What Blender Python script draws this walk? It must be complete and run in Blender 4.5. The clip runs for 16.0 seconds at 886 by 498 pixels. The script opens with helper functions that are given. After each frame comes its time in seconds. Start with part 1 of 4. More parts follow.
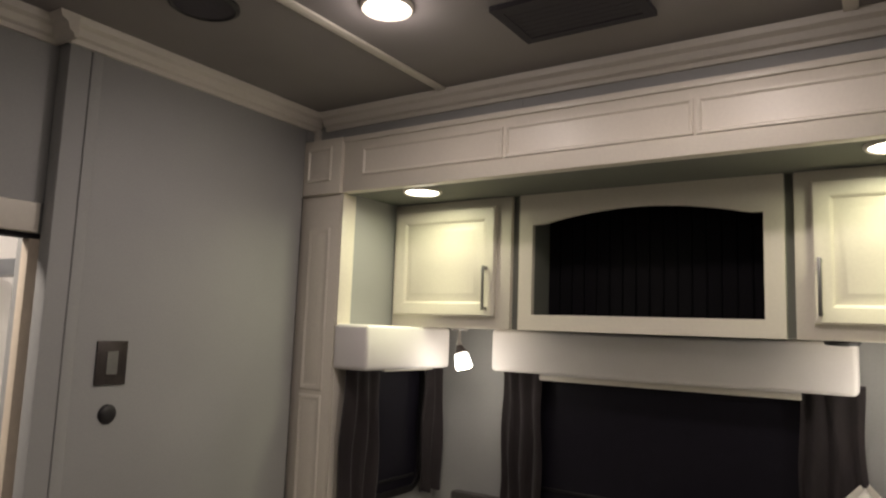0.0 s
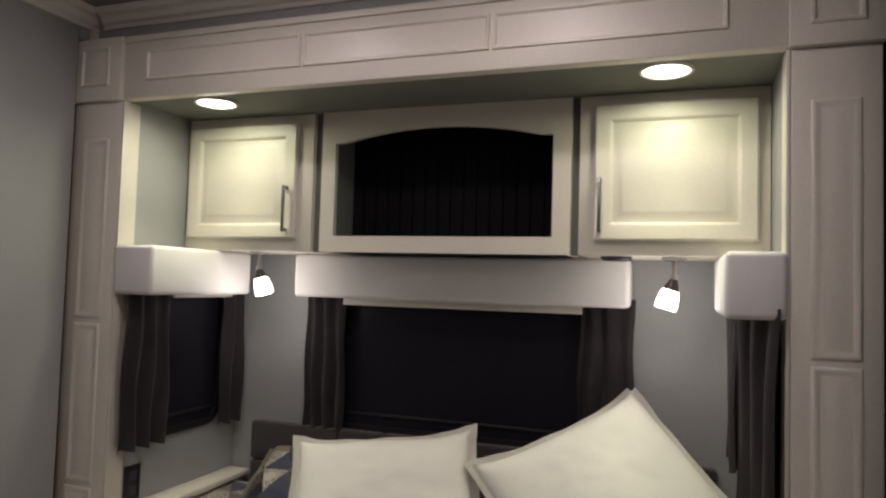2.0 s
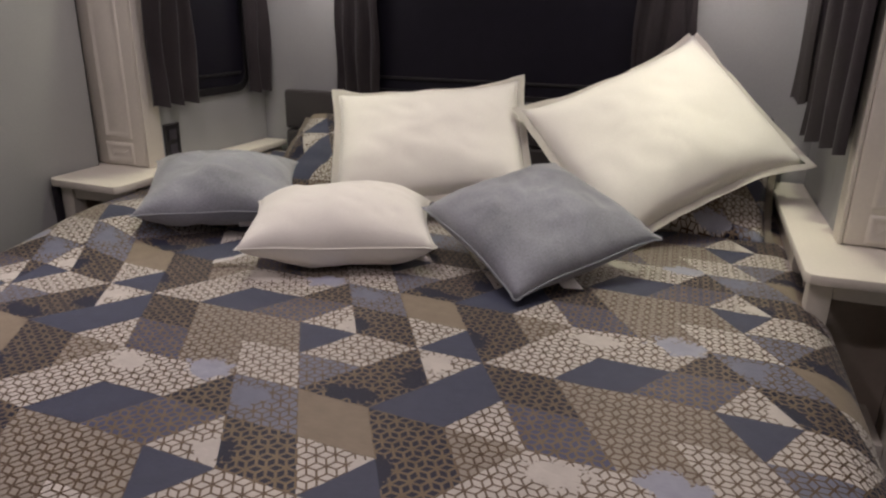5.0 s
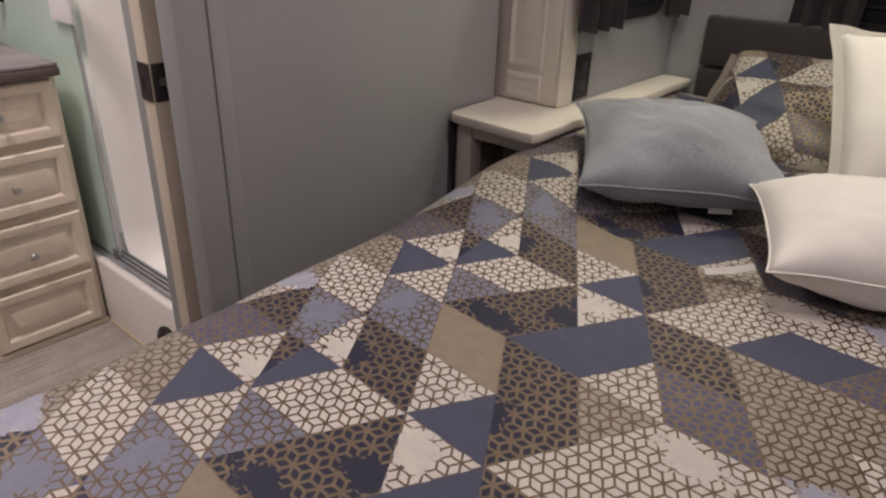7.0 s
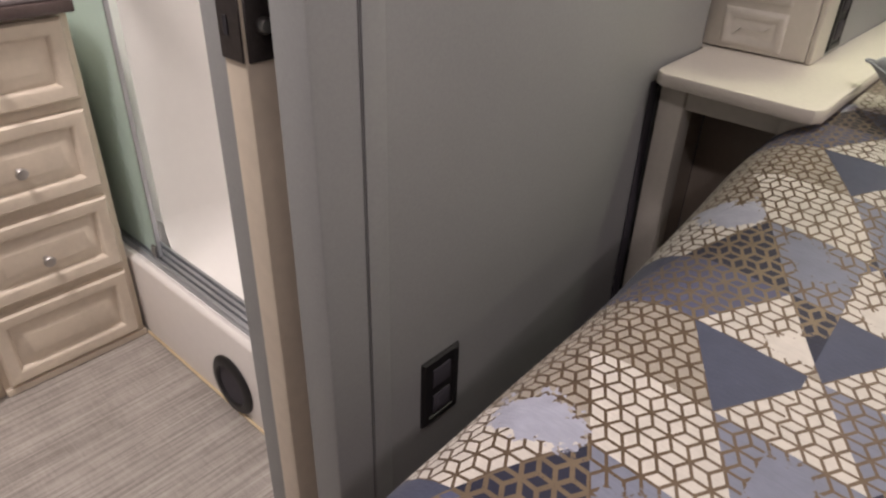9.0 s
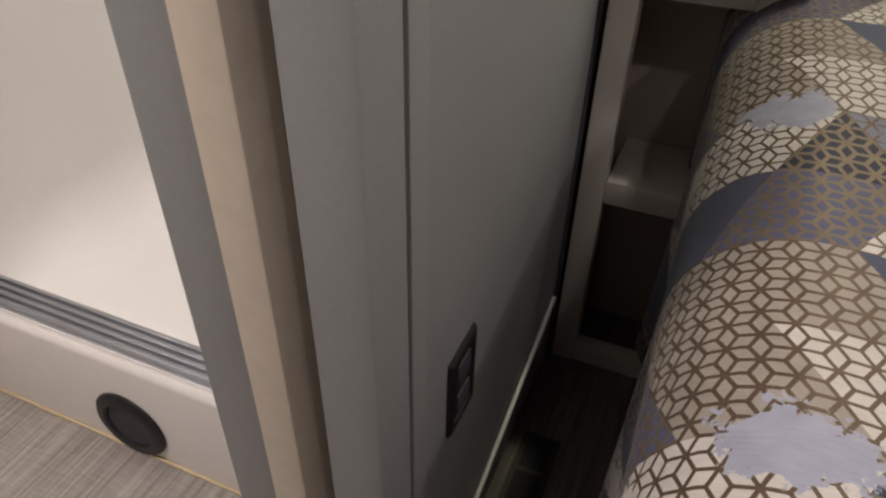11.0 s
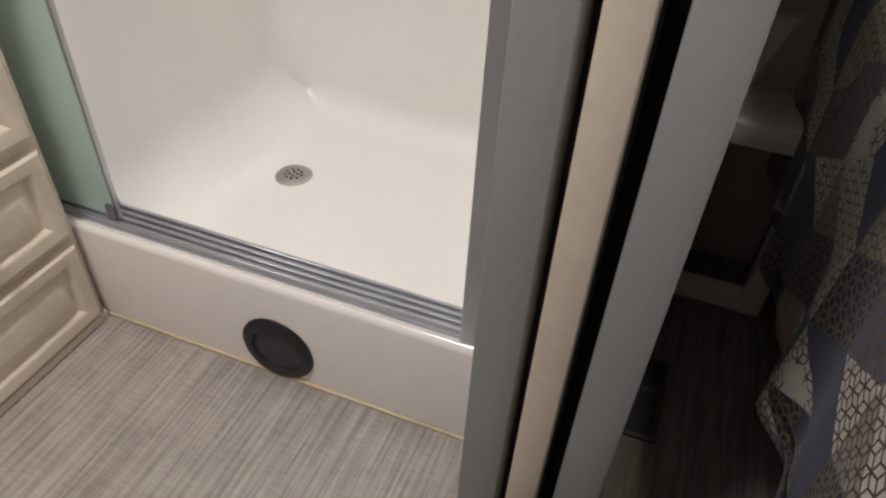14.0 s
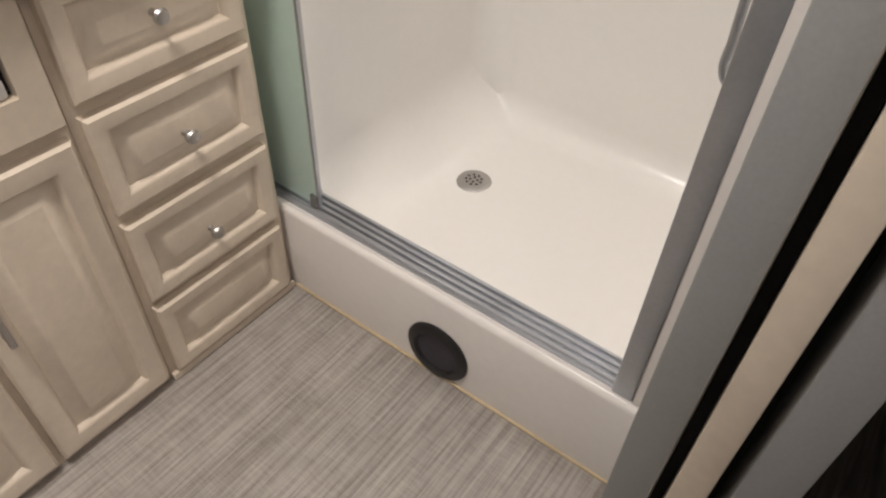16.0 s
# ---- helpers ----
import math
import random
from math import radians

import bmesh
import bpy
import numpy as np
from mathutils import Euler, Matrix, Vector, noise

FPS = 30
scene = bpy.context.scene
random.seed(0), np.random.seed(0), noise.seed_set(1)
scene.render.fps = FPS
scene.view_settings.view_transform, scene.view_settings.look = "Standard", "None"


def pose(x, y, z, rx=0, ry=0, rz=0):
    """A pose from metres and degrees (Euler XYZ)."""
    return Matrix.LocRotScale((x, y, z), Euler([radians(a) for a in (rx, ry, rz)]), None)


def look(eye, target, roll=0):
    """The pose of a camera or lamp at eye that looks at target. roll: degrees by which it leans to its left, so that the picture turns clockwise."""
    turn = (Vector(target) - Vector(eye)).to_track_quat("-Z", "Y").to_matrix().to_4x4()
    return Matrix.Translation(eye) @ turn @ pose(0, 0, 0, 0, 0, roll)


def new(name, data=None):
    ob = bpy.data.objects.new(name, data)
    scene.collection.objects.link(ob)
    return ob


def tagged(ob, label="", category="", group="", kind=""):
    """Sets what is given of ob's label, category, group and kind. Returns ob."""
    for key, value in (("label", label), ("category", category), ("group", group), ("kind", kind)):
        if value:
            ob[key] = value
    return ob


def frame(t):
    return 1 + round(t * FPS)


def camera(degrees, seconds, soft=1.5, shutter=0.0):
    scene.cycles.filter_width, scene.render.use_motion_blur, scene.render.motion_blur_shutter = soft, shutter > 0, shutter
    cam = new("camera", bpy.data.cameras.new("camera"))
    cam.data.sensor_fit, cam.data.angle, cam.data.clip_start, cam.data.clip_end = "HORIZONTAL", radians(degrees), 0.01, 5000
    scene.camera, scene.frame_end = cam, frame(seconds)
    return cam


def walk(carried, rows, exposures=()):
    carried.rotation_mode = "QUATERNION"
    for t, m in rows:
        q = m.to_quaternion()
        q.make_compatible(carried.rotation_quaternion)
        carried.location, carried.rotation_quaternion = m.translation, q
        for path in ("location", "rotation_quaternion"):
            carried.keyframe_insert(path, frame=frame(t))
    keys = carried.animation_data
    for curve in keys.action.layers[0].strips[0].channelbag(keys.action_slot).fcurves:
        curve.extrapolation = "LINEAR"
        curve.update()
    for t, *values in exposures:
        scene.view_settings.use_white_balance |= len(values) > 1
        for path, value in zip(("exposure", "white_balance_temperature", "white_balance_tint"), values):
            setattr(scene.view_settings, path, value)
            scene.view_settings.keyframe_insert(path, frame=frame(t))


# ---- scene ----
EXPO = [(0.0, -0.40, 6850, 12), (1.0, -0.58, 6650, 12), (1.5, -0.65, 6500, 13), (2.0, -0.53, 6380, 15), (2.6, -0.53, 6280, 16), (3.2, -0.52, 6200, 17), (5.3, 0.00, 6300, 20), (6.5, 0.00, 6430, 20), (8.0, 0.28, 6350, 17), (9.2, 0.42, 6350, 16), (11.3, 0.10, 6400, 14), (12.2, 0.05, 6400, 14), (13.4, 0.19, 6150, 11), (14.5, 0.22, 6200, 10), (16.0, 0.22, 6420, 10)]
cam = camera(66.0, 16.0, soft=2.3)
# seconds, eye x y z, yaw, pitch, roll
ROWS = [
    (0, -0.029, 0.111, 1.618, 33.33, 6.78, -2.11),
    (0.5, -0.003, 0.133, 1.637, 26.53, 6.50, -1.66),
    (1, 0.030, 0.173, 1.623, 22.78, 6.25, -1.76),
    (1.5, 0.023, 0.193, 1.591, 19.83, 5.04, -1.70),
    (2, 0.030, 0.211, 1.535, 19.22, 2.90, -1.65),
    (2.5, 0.039, 0.208, 1.492, 19.13, 0.05, -1.61),
    (3, 0.040, 0.203, 1.451, 18.86, -3.47, -1.52),
    (3.2, 0.042, 0.209, 1.424, 18.90, -4.97, -1.51),
    (5.3, -0.145, 0.278, 1.243, 21.22, -20.90, -1.24),
    (5.5, -0.202, 0.305, 1.235, 22.43, -22.05, -1.28),
    (6, -0.388, 0.378, 1.234, 27.62, -24.47, -1.42),
    (6.5, -0.551, 0.416, 1.233, 34.62, -25.46, -1.55),
    (7, -0.758, 0.415, 1.234, 40.78, -26.33, -1.72),
    (7.5, -0.918, 0.411, 1.237, 42.45, -26.79, -1.60),
    (8, -1.078, 0.457, 1.217, 42.41, -27.75, -1.67),
    (8.5, -1.228, 0.546, 1.165, 42.36, -28.98, -1.69),
    (9, -1.328, 0.630, 1.112, 42.37, -31.23, -1.59),
    (9.2, -1.357, 0.646, 1.104, 42.15, -32.34, -1.52),
    (11.3, -1.659, 0.699, 1.024, 19.94, -38.03, -1.30),
    (11.5, -1.673, 0.709, 1.023, 18.26, -38.67, -1.55),
    (12, -1.693, 0.682, 1.031, 16.98, -39.23, -1.58),
    (12.5, -1.749, 0.604, 1.044, 16.86, -38.95, -1.67),
    (13, -1.807, 0.536, 1.046, 16.81, -39.25, -1.73),
    (13.5, -1.846, 0.504, 1.038, 17.65, -39.52, -2.28),
    (14, -1.862, 0.490, 1.024, 21.24, -40.26, -2.60),
    (14.5, -1.834, 0.473, 0.993, 26.73, -41.34, -2.42),
    (15, -1.826, 0.462, 1.005, 32.22, -44.10, -2.22),
    (15.5, -1.864, 0.474, 1.073, 35.57, -44.78, -1.99),
    (16, -1.932, 0.494, 1.152, 36.74, -44.18, -2.04),
]
walk(cam, [(t, pose(x, y, z, 90 + pitch, roll, yaw)) for t, x, y, z, yaw, pitch, roll in ROWS],
     exposures=EXPO)
# ---- light ----
world = bpy.data.worlds.new("night")
world.use_nodes = True
world.node_tree.nodes["Background"].inputs[0].default_value = (0.012, 0.014, 0.02, 1)
world.node_tree.nodes["Background"].inputs[1].default_value = 0.2
scene.world = world


def area(name, place, size, power, colour, target=None, shape="DISK", spread=180):
    lamp = bpy.data.lights.new(name, "AREA")
    lamp.shape, lamp.size, lamp.energy, lamp.color, lamp.spread = shape, size, power, colour, radians(spread)
    ob = new(name, lamp)
    x, y, z = place
    ob.matrix_world = look(place, target or (x, y + 0.0001, z - 1))
    return ob


WARM = (1.0, 0.888, 0.870)
SPOT = (0.96, 1.0, 0.66)
# recessed lamps in the soffit over the bed
for sx in (-1.366, -0.011):
    area("soffit_light", (sx, 1.985, 2.076), 0.10, 1.8, SPOT, spread=170)
    area("soffit_beam", (sx, 1.985, 2.074), 0.06, 0.85, SPOT, spread=75)
# round lamps in the ceiling: the first is seen, the other three are added
LAMPS = ((-1.03, 1.335, 3.7), (-0.30, 1.335, 5.2), (-1.05, -0.05, 2.6), (-0.32, -0.05, 3.8))
for lx, ly, watts in LAMPS:
    area("ceiling_light", (lx, ly, 2.372), 0.10, watts, WARM, spread=175)
    # the domed lens also shines sideways
    side = bpy.data.lights.new("lens_light", "POINT")
    side.energy, side.color, side.shadow_soft_size = watts * 0.31, WARM, 0.03
    new("lens_light", side).location = (lx, ly, 2.335)
# bathroom ceiling lamp, out of view, and a fill added over the shower
area("bath_light", (-2.44, 0.44, 2.345), 0.34, 20.5, (1.0, 0.90, 0.85))
area("shower_fill", (-2.45, 1.55, 2.36), 0.14, 3.2, (1.0, 0.91, 0.87))
# reading lamps under the cabinets
for rx in (-1.353, -0.007):
    bulb = bpy.data.lights.new("reading_bulb", "POINT")
    bulb.energy, bulb.color, bulb.shadow_soft_size = 0.80, (1.0, 0.94, 0.86), 0.02
    new("reading_bulb", bulb).location = (rx + 0.004, 2.262, 1.463)
# ---- materials ----
def mat(name, base, rough=0.5, metal=0.0, vary=0.06, scale=6.0, fine=120.0, bump=0.0, bscale=200.0, coords="Object", coat=0.0):
    """Painted or plain surface: colour with broad and fine variation, wear in the gloss and fine relief."""
    m = bpy.data.materials.new(name)
    m.use_nodes = True
    nt = m.node_tree
    b = nt.nodes["Principled BSDF"]
    tc = nt.nodes.new("ShaderNodeTexCoord")
    n1, n2 = nt.nodes.new("ShaderNodeTexNoise"), nt.nodes.new("ShaderNodeTexNoise")
    n1.inputs["Scale"].default_value, n2.inputs["Scale"].default_value = scale, fine
    n1.inputs["Detail"].default_value, n2.inputs["Detail"].default_value = 5, 3
    for n in (n1, n2):
        nt.links.new(tc.outputs[coords], n.inputs["Vector"])
    mix = nt.nodes.new("ShaderNodeMix")
    mix.data_type, mix.inputs[0].default_value = "FLOAT", 0.35
    nt.links.new(n1.outputs[0], mix.inputs[2])
    nt.links.new(n2.outputs[0], mix.inputs[3])
    ramp = nt.nodes.new("ShaderNodeValToRGB")
    lo, hi = 1 - 2 * vary, 1 + 2 * vary
    ramp.color_ramp.elements[0].position, ramp.color_ramp.elements[1].position = 0.3, 0.7
    ramp.color_ramp.elements[0].color = (*[min(1, c * lo) for c in base], 1)
    ramp.color_ramp.elements[1].color = (*[min(1, c * hi) for c in base], 1)
    nt.links.new(mix.outputs[0], ramp.inputs[0])
    nt.links.new(ramp.outputs[0], b.inputs["Base Color"])
    rr = nt.nodes.new("ShaderNodeMapRange")
    rr.inputs[3].default_value, rr.inputs[4].default_value = max(0.03, rough - 0.08), min(1, rough + 0.08)
    nt.links.new(n1.outputs[0], rr.inputs[0])
    nt.links.new(rr.outputs[0], b.inputs["Roughness"])
    b.inputs["Metallic"].default_value = metal
    b.inputs["Coat Weight"].default_value = coat
    if bump:
        n3, bp = nt.nodes.new("ShaderNodeTexNoise"), nt.nodes.new("ShaderNodeBump")
        n3.inputs["Scale"].default_value, n3.inputs["Detail"].default_value = bscale, 4
        bp.inputs["Strength"].default_value, bp.inputs["Distance"].default_value = bump, 0.002
        nt.links.new(tc.outputs[coords], n3.inputs["Vector"])
        nt.links.new(n3.outputs[0], bp.inputs["Height"])
        nt.links.new(bp.outputs[0], b.inputs["Normal"])
    return m


def fabric(name, base, vary=0.08, weave=900.0, bump=0.35, rough=0.9, sheen=0.3):
    """Woven cloth: two crossed thread waves for relief, soft mottling for colour."""
    m = mat(name, base, rough, 0, vary, 5.0, 260.0)
    nt = m.node_tree
    b = nt.nodes["Principled BSDF"]
    tc = nt.nodes["Texture Coordinate"]
    bp = nt.nodes.new("ShaderNodeBump")
    add = nt.nodes.new("ShaderNodeMath")
    for k, axis in enumerate(("X", "Z")):
        w = nt.nodes.new("ShaderNodeTexWave")
        w.bands_direction = axis
        w.inputs["Scale"].default_value, w.inputs["Distortion"].default_value = weave / 6.28, 1.5
        nt.links.new(tc.outputs["Object"], w.inputs["Vector"])
        nt.links.new(w.outputs["Fac"], add.inputs[k])
    bp.inputs["Strength"].default_value, bp.inputs["Distance"].default_value = bump, 0.0008
    nt.links.new(add.outputs[0], bp.inputs["Height"])
    nt.links.new(bp.outputs[0], b.inputs["Normal"])
    b.inputs["Sheen Weight"].default_value = sheen
    return m


class Nodes:
    """Short way to write node arithmetic."""

    def __init__(self, m):
        self.nt = m.node_tree

    def put(self, sock, v):
        if isinstance(v, (int, float)):
            sock.default_value = v
        elif isinstance(v, tuple):
            sock.default_value = v
        else:
            self.nt.links.new(v, sock)

    def math(self, op, a, b=0.0, c=0.0):
        n = self.nt.nodes.new("ShaderNodeMath")
        n.operation = op
        for k, v in enumerate((a, b, c)):
            self.put(n.inputs[k], v)
        return n.outputs[0]

    def vec(self, op, a, b=(0, 0, 0), c=(0, 0, 0), out=0):
        n = self.nt.nodes.new("ShaderNodeVectorMath")
        n.operation = op
        self.put(n.inputs[0], a)
        self.put(n.inputs[1], b)
        if op == "WRAP":
            self.put(n.inputs[2], c)
        return n.outputs[out]

    def xyz(self, a):
        n = self.nt.nodes.new("ShaderNodeSeparateXYZ")
        self.put(n.inputs[0], a)
        return n.outputs

    def mix(self, f, a, b, vector=False):
        n = self.nt.nodes.new("ShaderNodeMix")
        n.data_type = "VECTOR" if vector else "RGBA"
        k = (4, 5, 1) if vector else (6, 7, 2)
        self.put(n.inputs[0], f)
        self.put(n.inputs[k[0]], a)
        self.put(n.inputs[k[1]], b)
        return n.outputs[k[2]]

    def noise(self, v, scale, detail=3.0):
        n = self.nt.nodes.new("ShaderNodeTexNoise")
        self.put(n.inputs["Vector"], v)
        n.inputs["Scale"].default_value, n.inputs["Detail"].default_value = scale, detail
        return n.outputs[0]

    def white(self, v):
        n = self.nt.nodes.new("ShaderNodeTexWhiteNoise")
        self.put(n.inputs["Vector"], v)
        return n.outputs[0], n.outputs[1]

    def rhombs(self, p, side):
        """Tumbling-block print: a vector that names each rhomb, and the distance to its rim."""
        s = (3 * side, math.sqrt(3) * side, 1)
        h = (1.5 * side, math.sqrt(3) / 2 * side, 1.0)
        mh = tuple(-v for v in h)
        a = self.vec("WRAP", p, h, mh)
        b = self.vec("WRAP", self.vec("ADD", p, (h[0], h[1], 0)), h, mh)
        near = self.math("LESS_THAN", self.vec("LENGTH", b, out=1), self.vec("LENGTH", a, out=1))
        q = self.mix(near, a, b, True)
        centre = self.vec("SUBTRACT", p, q)
        x, y, _ = self.xyz(q)
        turn = self.math("MODULO", self.math("ADD", self.math("ARCTAN2", y, x), 2 * math.pi), 2 * math.pi)
        sector = self.math("FLOOR", self.math("DIVIDE", turn, 2 * math.pi / 3))
        rest = self.math("SUBTRACT", turn, self.math("MULTIPLY", sector, 2 * math.pi / 3))
        r = self.vec("LENGTH", q, out=1)
        qx, qy = self.math("MULTIPLY", r, self.math("COSINE", rest)), self.math("MULTIPLY", r, self.math("SINE", rest))
        v = self.math("DIVIDE", qy, side * math.sqrt(3) / 2)
        u = self.math("ADD", self.math("DIVIDE", qx, side), self.math("MULTIPLY", v, 0.5))
        near_u = self.math("MINIMUM", u, self.math("SUBTRACT", 1.0, u))
        near_v = self.math("MINIMUM", v, self.math("SUBTRACT", 1.0, v))
        rim = self.math("MULTIPLY", self.math("MINIMUM", near_u, near_v), side * 0.866)
        comb = self.nt.nodes.new("ShaderNodeCombineXYZ")
        cx, cy, _ = self.xyz(self.vec("SNAP", self.vec("ADD", self.vec("DIVIDE", centre, (1.5 * side, math.sqrt(3) / 2 * side, 1)), (0.5, 0.5, 0)), (1, 1, 1)))
        self.put(comb.inputs[0], cx)
        self.put(comb.inputs[1], cy)
        self.put(comb.inputs[2], sector)
        return comb.outputs[0], rim, self.math("GREATER_THAN", u, v)


# print of the quilt: one repeat of six by four triangle pairs, bottom row first, each pair the lower and the upper triangle
QUILT_REPEAT = ("NNSSCBBGGCCL", "NCSNNGGGGSCC", "SNCCSSBBCNNC", "NGCCCCNLLTTN")
# ground colour, and how bold the printed lattice is on it (none, fine, bold)
QUILT_INKS = {"N": ((0.005, 0.006, 0.025), 1.0), "C": ((0.50, 0.46, 0.415), 0.5), "S": ((0.044, 0.050, 0.086), 0.0), "T": ((0.215, 0.170, 0.120), 0.0),
              "L": ((0.155, 0.164, 0.215), 0.5), "B": ((0.070, 0.075, 0.135), 0.92), "G": ((0.285, 0.248, 0.205), 0.70)}
# blotches of plain ground, in metres within the repeat: centre, half sizes
QUILT_BLOTS = ((0.425, 0.394, 0.040, 0.026), (0.575, 0.430, 0.045, 0.030), (0.175, 0.177, 0.030, 0.028), (0.690, 0.392, 0.031, 0.029), (0.081, 0.027, 0.050, 0.020), (0.196, 0.285, 0.030, 0.036), (0.158, 0.116, 0.026, 0.026), (0.728, 0.249, 0.030, 0.024))


def quilt_cloth(name, offset=(0.0, 0.0, 0.0), seam=-9.0):
    """Printed quilt: rhombs and triangles in seven colourings that repeat, most filled with a metallic lattice broken by plain blotches."""
    m = bpy.data.materials.new(name)
    m.use_nodes = True
    N = Nodes(m)
    nt, b = m.node_tree, m.node_tree.nodes["Principled BSDF"]
    uv = nt.nodes.new("ShaderNodeUVMap")
    ux, uy, _ = N.xyz(uv.outputs[0])
    px = N.math("ADD", N.math("ADD", N.math("MULTIPLY", ux, 1.0353), N.math("MULTIPLY", uy, 0.0237)), 1.344 + offset[0])
    py = N.math("ADD", N.math("ADD", N.math("MULTIPLY", ux, 0.0543), N.math("MULTIPLY", uy, 1.0598)), -1.0742 + offset[1])
    # past the seam the print starts one triangle further on
    past = N.math("LESS_THAN", px, seam)
    px = N.math("ADD", px, N.math("MULTIPLY", past, 0.0625))
    py = N.math("ADD", py, N.math("MULTIPLY", past, 0.10825))
    comb = nt.nodes.new("ShaderNodeCombineXYZ")
    N.put(comb.inputs[0], px)
    N.put(comb.inputs[1], py)
    p = comb.outputs[0]
    side = 0.125
    # skewed axes of the triangle net
    jb = N.math("DIVIDE", py, side * math.sqrt(3) / 2)
    ja = N.math("SUBTRACT", N.math("DIVIDE", px, side), N.math("MULTIPLY", jb, 0.5))
    fa, fb = N.math("FLOOR", ja), N.math("FLOOR", jb)
    upper = N.math("GREATER_THAN", N.math("ADD", N.math("SUBTRACT", ja, fa), N.math("SUBTRACT", jb, fb)), 1.0)
    turn = N.math("FLOOR", N.math("DIVIDE", fb, 4.0))
    row = N.math("SUBTRACT", fb, N.math("MULTIPLY", turn, 4.0))
    along = N.math("ADD", fa, N.math("MULTIPLY", turn, 2.0))
    along = N.math("SUBTRACT", along, N.math("MULTIPLY", N.math("FLOOR", N.math("DIVIDE", along, 6.0)), 6.0))
    place = N.math("ADD", N.math("MULTIPLY", along, 2.0), upper)
    odd = N.math("MODULO", row, 2.0)
    spot = N.math("DIVIDE", N.math("ADD", N.math("ADD", place, N.math("MULTIPLY", odd, 12.0)), 0.5), 24.0)
    ramps = []
    for letters in (QUILT_REPEAT[0] + QUILT_REPEAT[1], QUILT_REPEAT[2] + QUILT_REPEAT[3]):
        ramp = nt.nodes.new("ShaderNodeValToRGB")
        ramp.color_ramp.interpolation = "CONSTANT"
        e = ramp.color_ramp.elements
        for k, ch in enumerate(letters):
            x = e[k] if k < 1 else (e[1] if k == 1 else e.new(k / 24))
            x.position = k / 24
            x.color = (*QUILT_INKS[ch][0], QUILT_INKS[ch][1])
        nt.links.new(spot, ramp.inputs[0])
        ramps.append(ramp)
    top = N.math("GREATER_THAN", row, 1.5)
    ground = N.mix(top, ramps[0].outputs[0], ramps[1].outputs[0])
    bold = N.math("ADD", N.math("MULTIPLY", ramps[0].outputs[1], N.math("SUBTRACT", 1.0, top)), N.math("MULTIPLY", ramps[1].outputs[1], top))
    # blotches with ragged rims
    rag = N.math("ADD", N.math("MULTIPLY", N.math("SUBTRACT", N.noise(p, 30.0, 5.0), 0.5), 2.6), N.math("MULTIPLY", N.math("SUBTRACT", N.noise(p, 170.0, 3.0), 0.5), 1.3))
    blot = None
    for bx, by, hx, hy in QUILT_BLOTS:
        q = N.vec("WRAP", N.vec("SUBTRACT", p, (bx, by, 0.0)), (0.375, side * math.sqrt(3), 1.0), (-0.375, -side * math.sqrt(3), -1.0))
        d = N.vec("LENGTH", N.vec("DIVIDE", q, (hx, hy, 1.0)), out=1)
        blot = d if blot is None else N.math("MINIMUM", blot, d)
    bx, by, hx, hy = QUILT_BLOTS[1]
    q = N.vec("WRAP", N.vec("SUBTRACT", p, (bx - 0.012, by, 0.0)), (0.375, side * math.sqrt(3), 1.0), (-0.375, -side * math.sqrt(3), -1.0))
    lilac = N.math("LESS_THAN", N.math("ADD", N.vec("LENGTH", N.vec("DIVIDE", q, (hx * 1.25, hy * 1.5, 1.0)), out=1), N.math("MULTIPLY", rag, 0.15)), 1.05)
    edge = nt.nodes.new("ShaderNodeMapRange")
    edge.inputs[1].default_value, edge.inputs[2].default_value = 1.10, 1.00
    nt.links.new(N.math("ADD", blot, rag), edge.inputs[0])
    bare = edge.outputs[0]
    small, srim, _ = N.rhombs(p, side / 8)
    width = N.math("ADD", 0.0009, N.math("MULTIPLY", bold, 0.0013))
    ink = N.math("MULTIPLY", N.math("LESS_THAN", srim, width), N.math("GREATER_THAN", bold, 0.1))
    ink = N.math("MULTIPLY", ink, N.math("SUBTRACT", 1.0, bare))
    ground = N.mix(N.math("MULTIPLY", lilac, bare), ground, (0.30, 0.305, 0.37, 1))
    # slubs along the weave and soft mottling
    slub = N.noise(N.vec("MULTIPLY", p, (60.0, 420.0, 1.0)), 1.0, 3.0)
    mott = N.noise(p, 38.0, 5.0)
    shade = N.math("ADD", N.math("ADD", 0.66, N.math("MULTIPLY", mott, 0.40)), N.math("MULTIPLY", slub, 0.28))
    wash = N.vec("SCALE", ground)
    nt.links.new(shade, wash.node.inputs["Scale"])
    foil = N.math("GREATER_THAN", bold, 0.9)
    gold = N.mix(foil, N.mix(mott, (0.075, 0.048, 0.032, 1), (0.170, 0.115, 0.074, 1)), N.mix(mott, (0.115, 0.082, 0.054, 1), (0.230, 0.168, 0.110, 1)))
    nt.links.new(N.mix(ink, wash, gold), b.inputs["Base Color"])
    glint = N.math("GREATER_THAN", N.noise(p, 520.0, 1.0), 0.70)
    nt.links.new(N.math("SUBTRACT", N.math("SUBTRACT", 0.62, N.math("MULTIPLY", ink, 0.16)), N.math("MULTIPLY", glint, 0.24)), b.inputs["Roughness"])
    nt.links.new(N.math("MULTIPLY", ink, 0.45), b.inputs["Metallic"])
    bp = nt.nodes.new("ShaderNodeBump")
    bp.inputs["Strength"].default_value, bp.inputs["Distance"].default_value = 0.5, 0.0012
    nt.links.new(N.math("ADD", N.math("MULTIPLY", ink, 0.5), N.math("ADD", N.math("MULTIPLY", slub, 0.5), N.math("MULTIPLY", N.noise(p, 300.0, 2.0), 0.5))), bp.inputs["Height"])
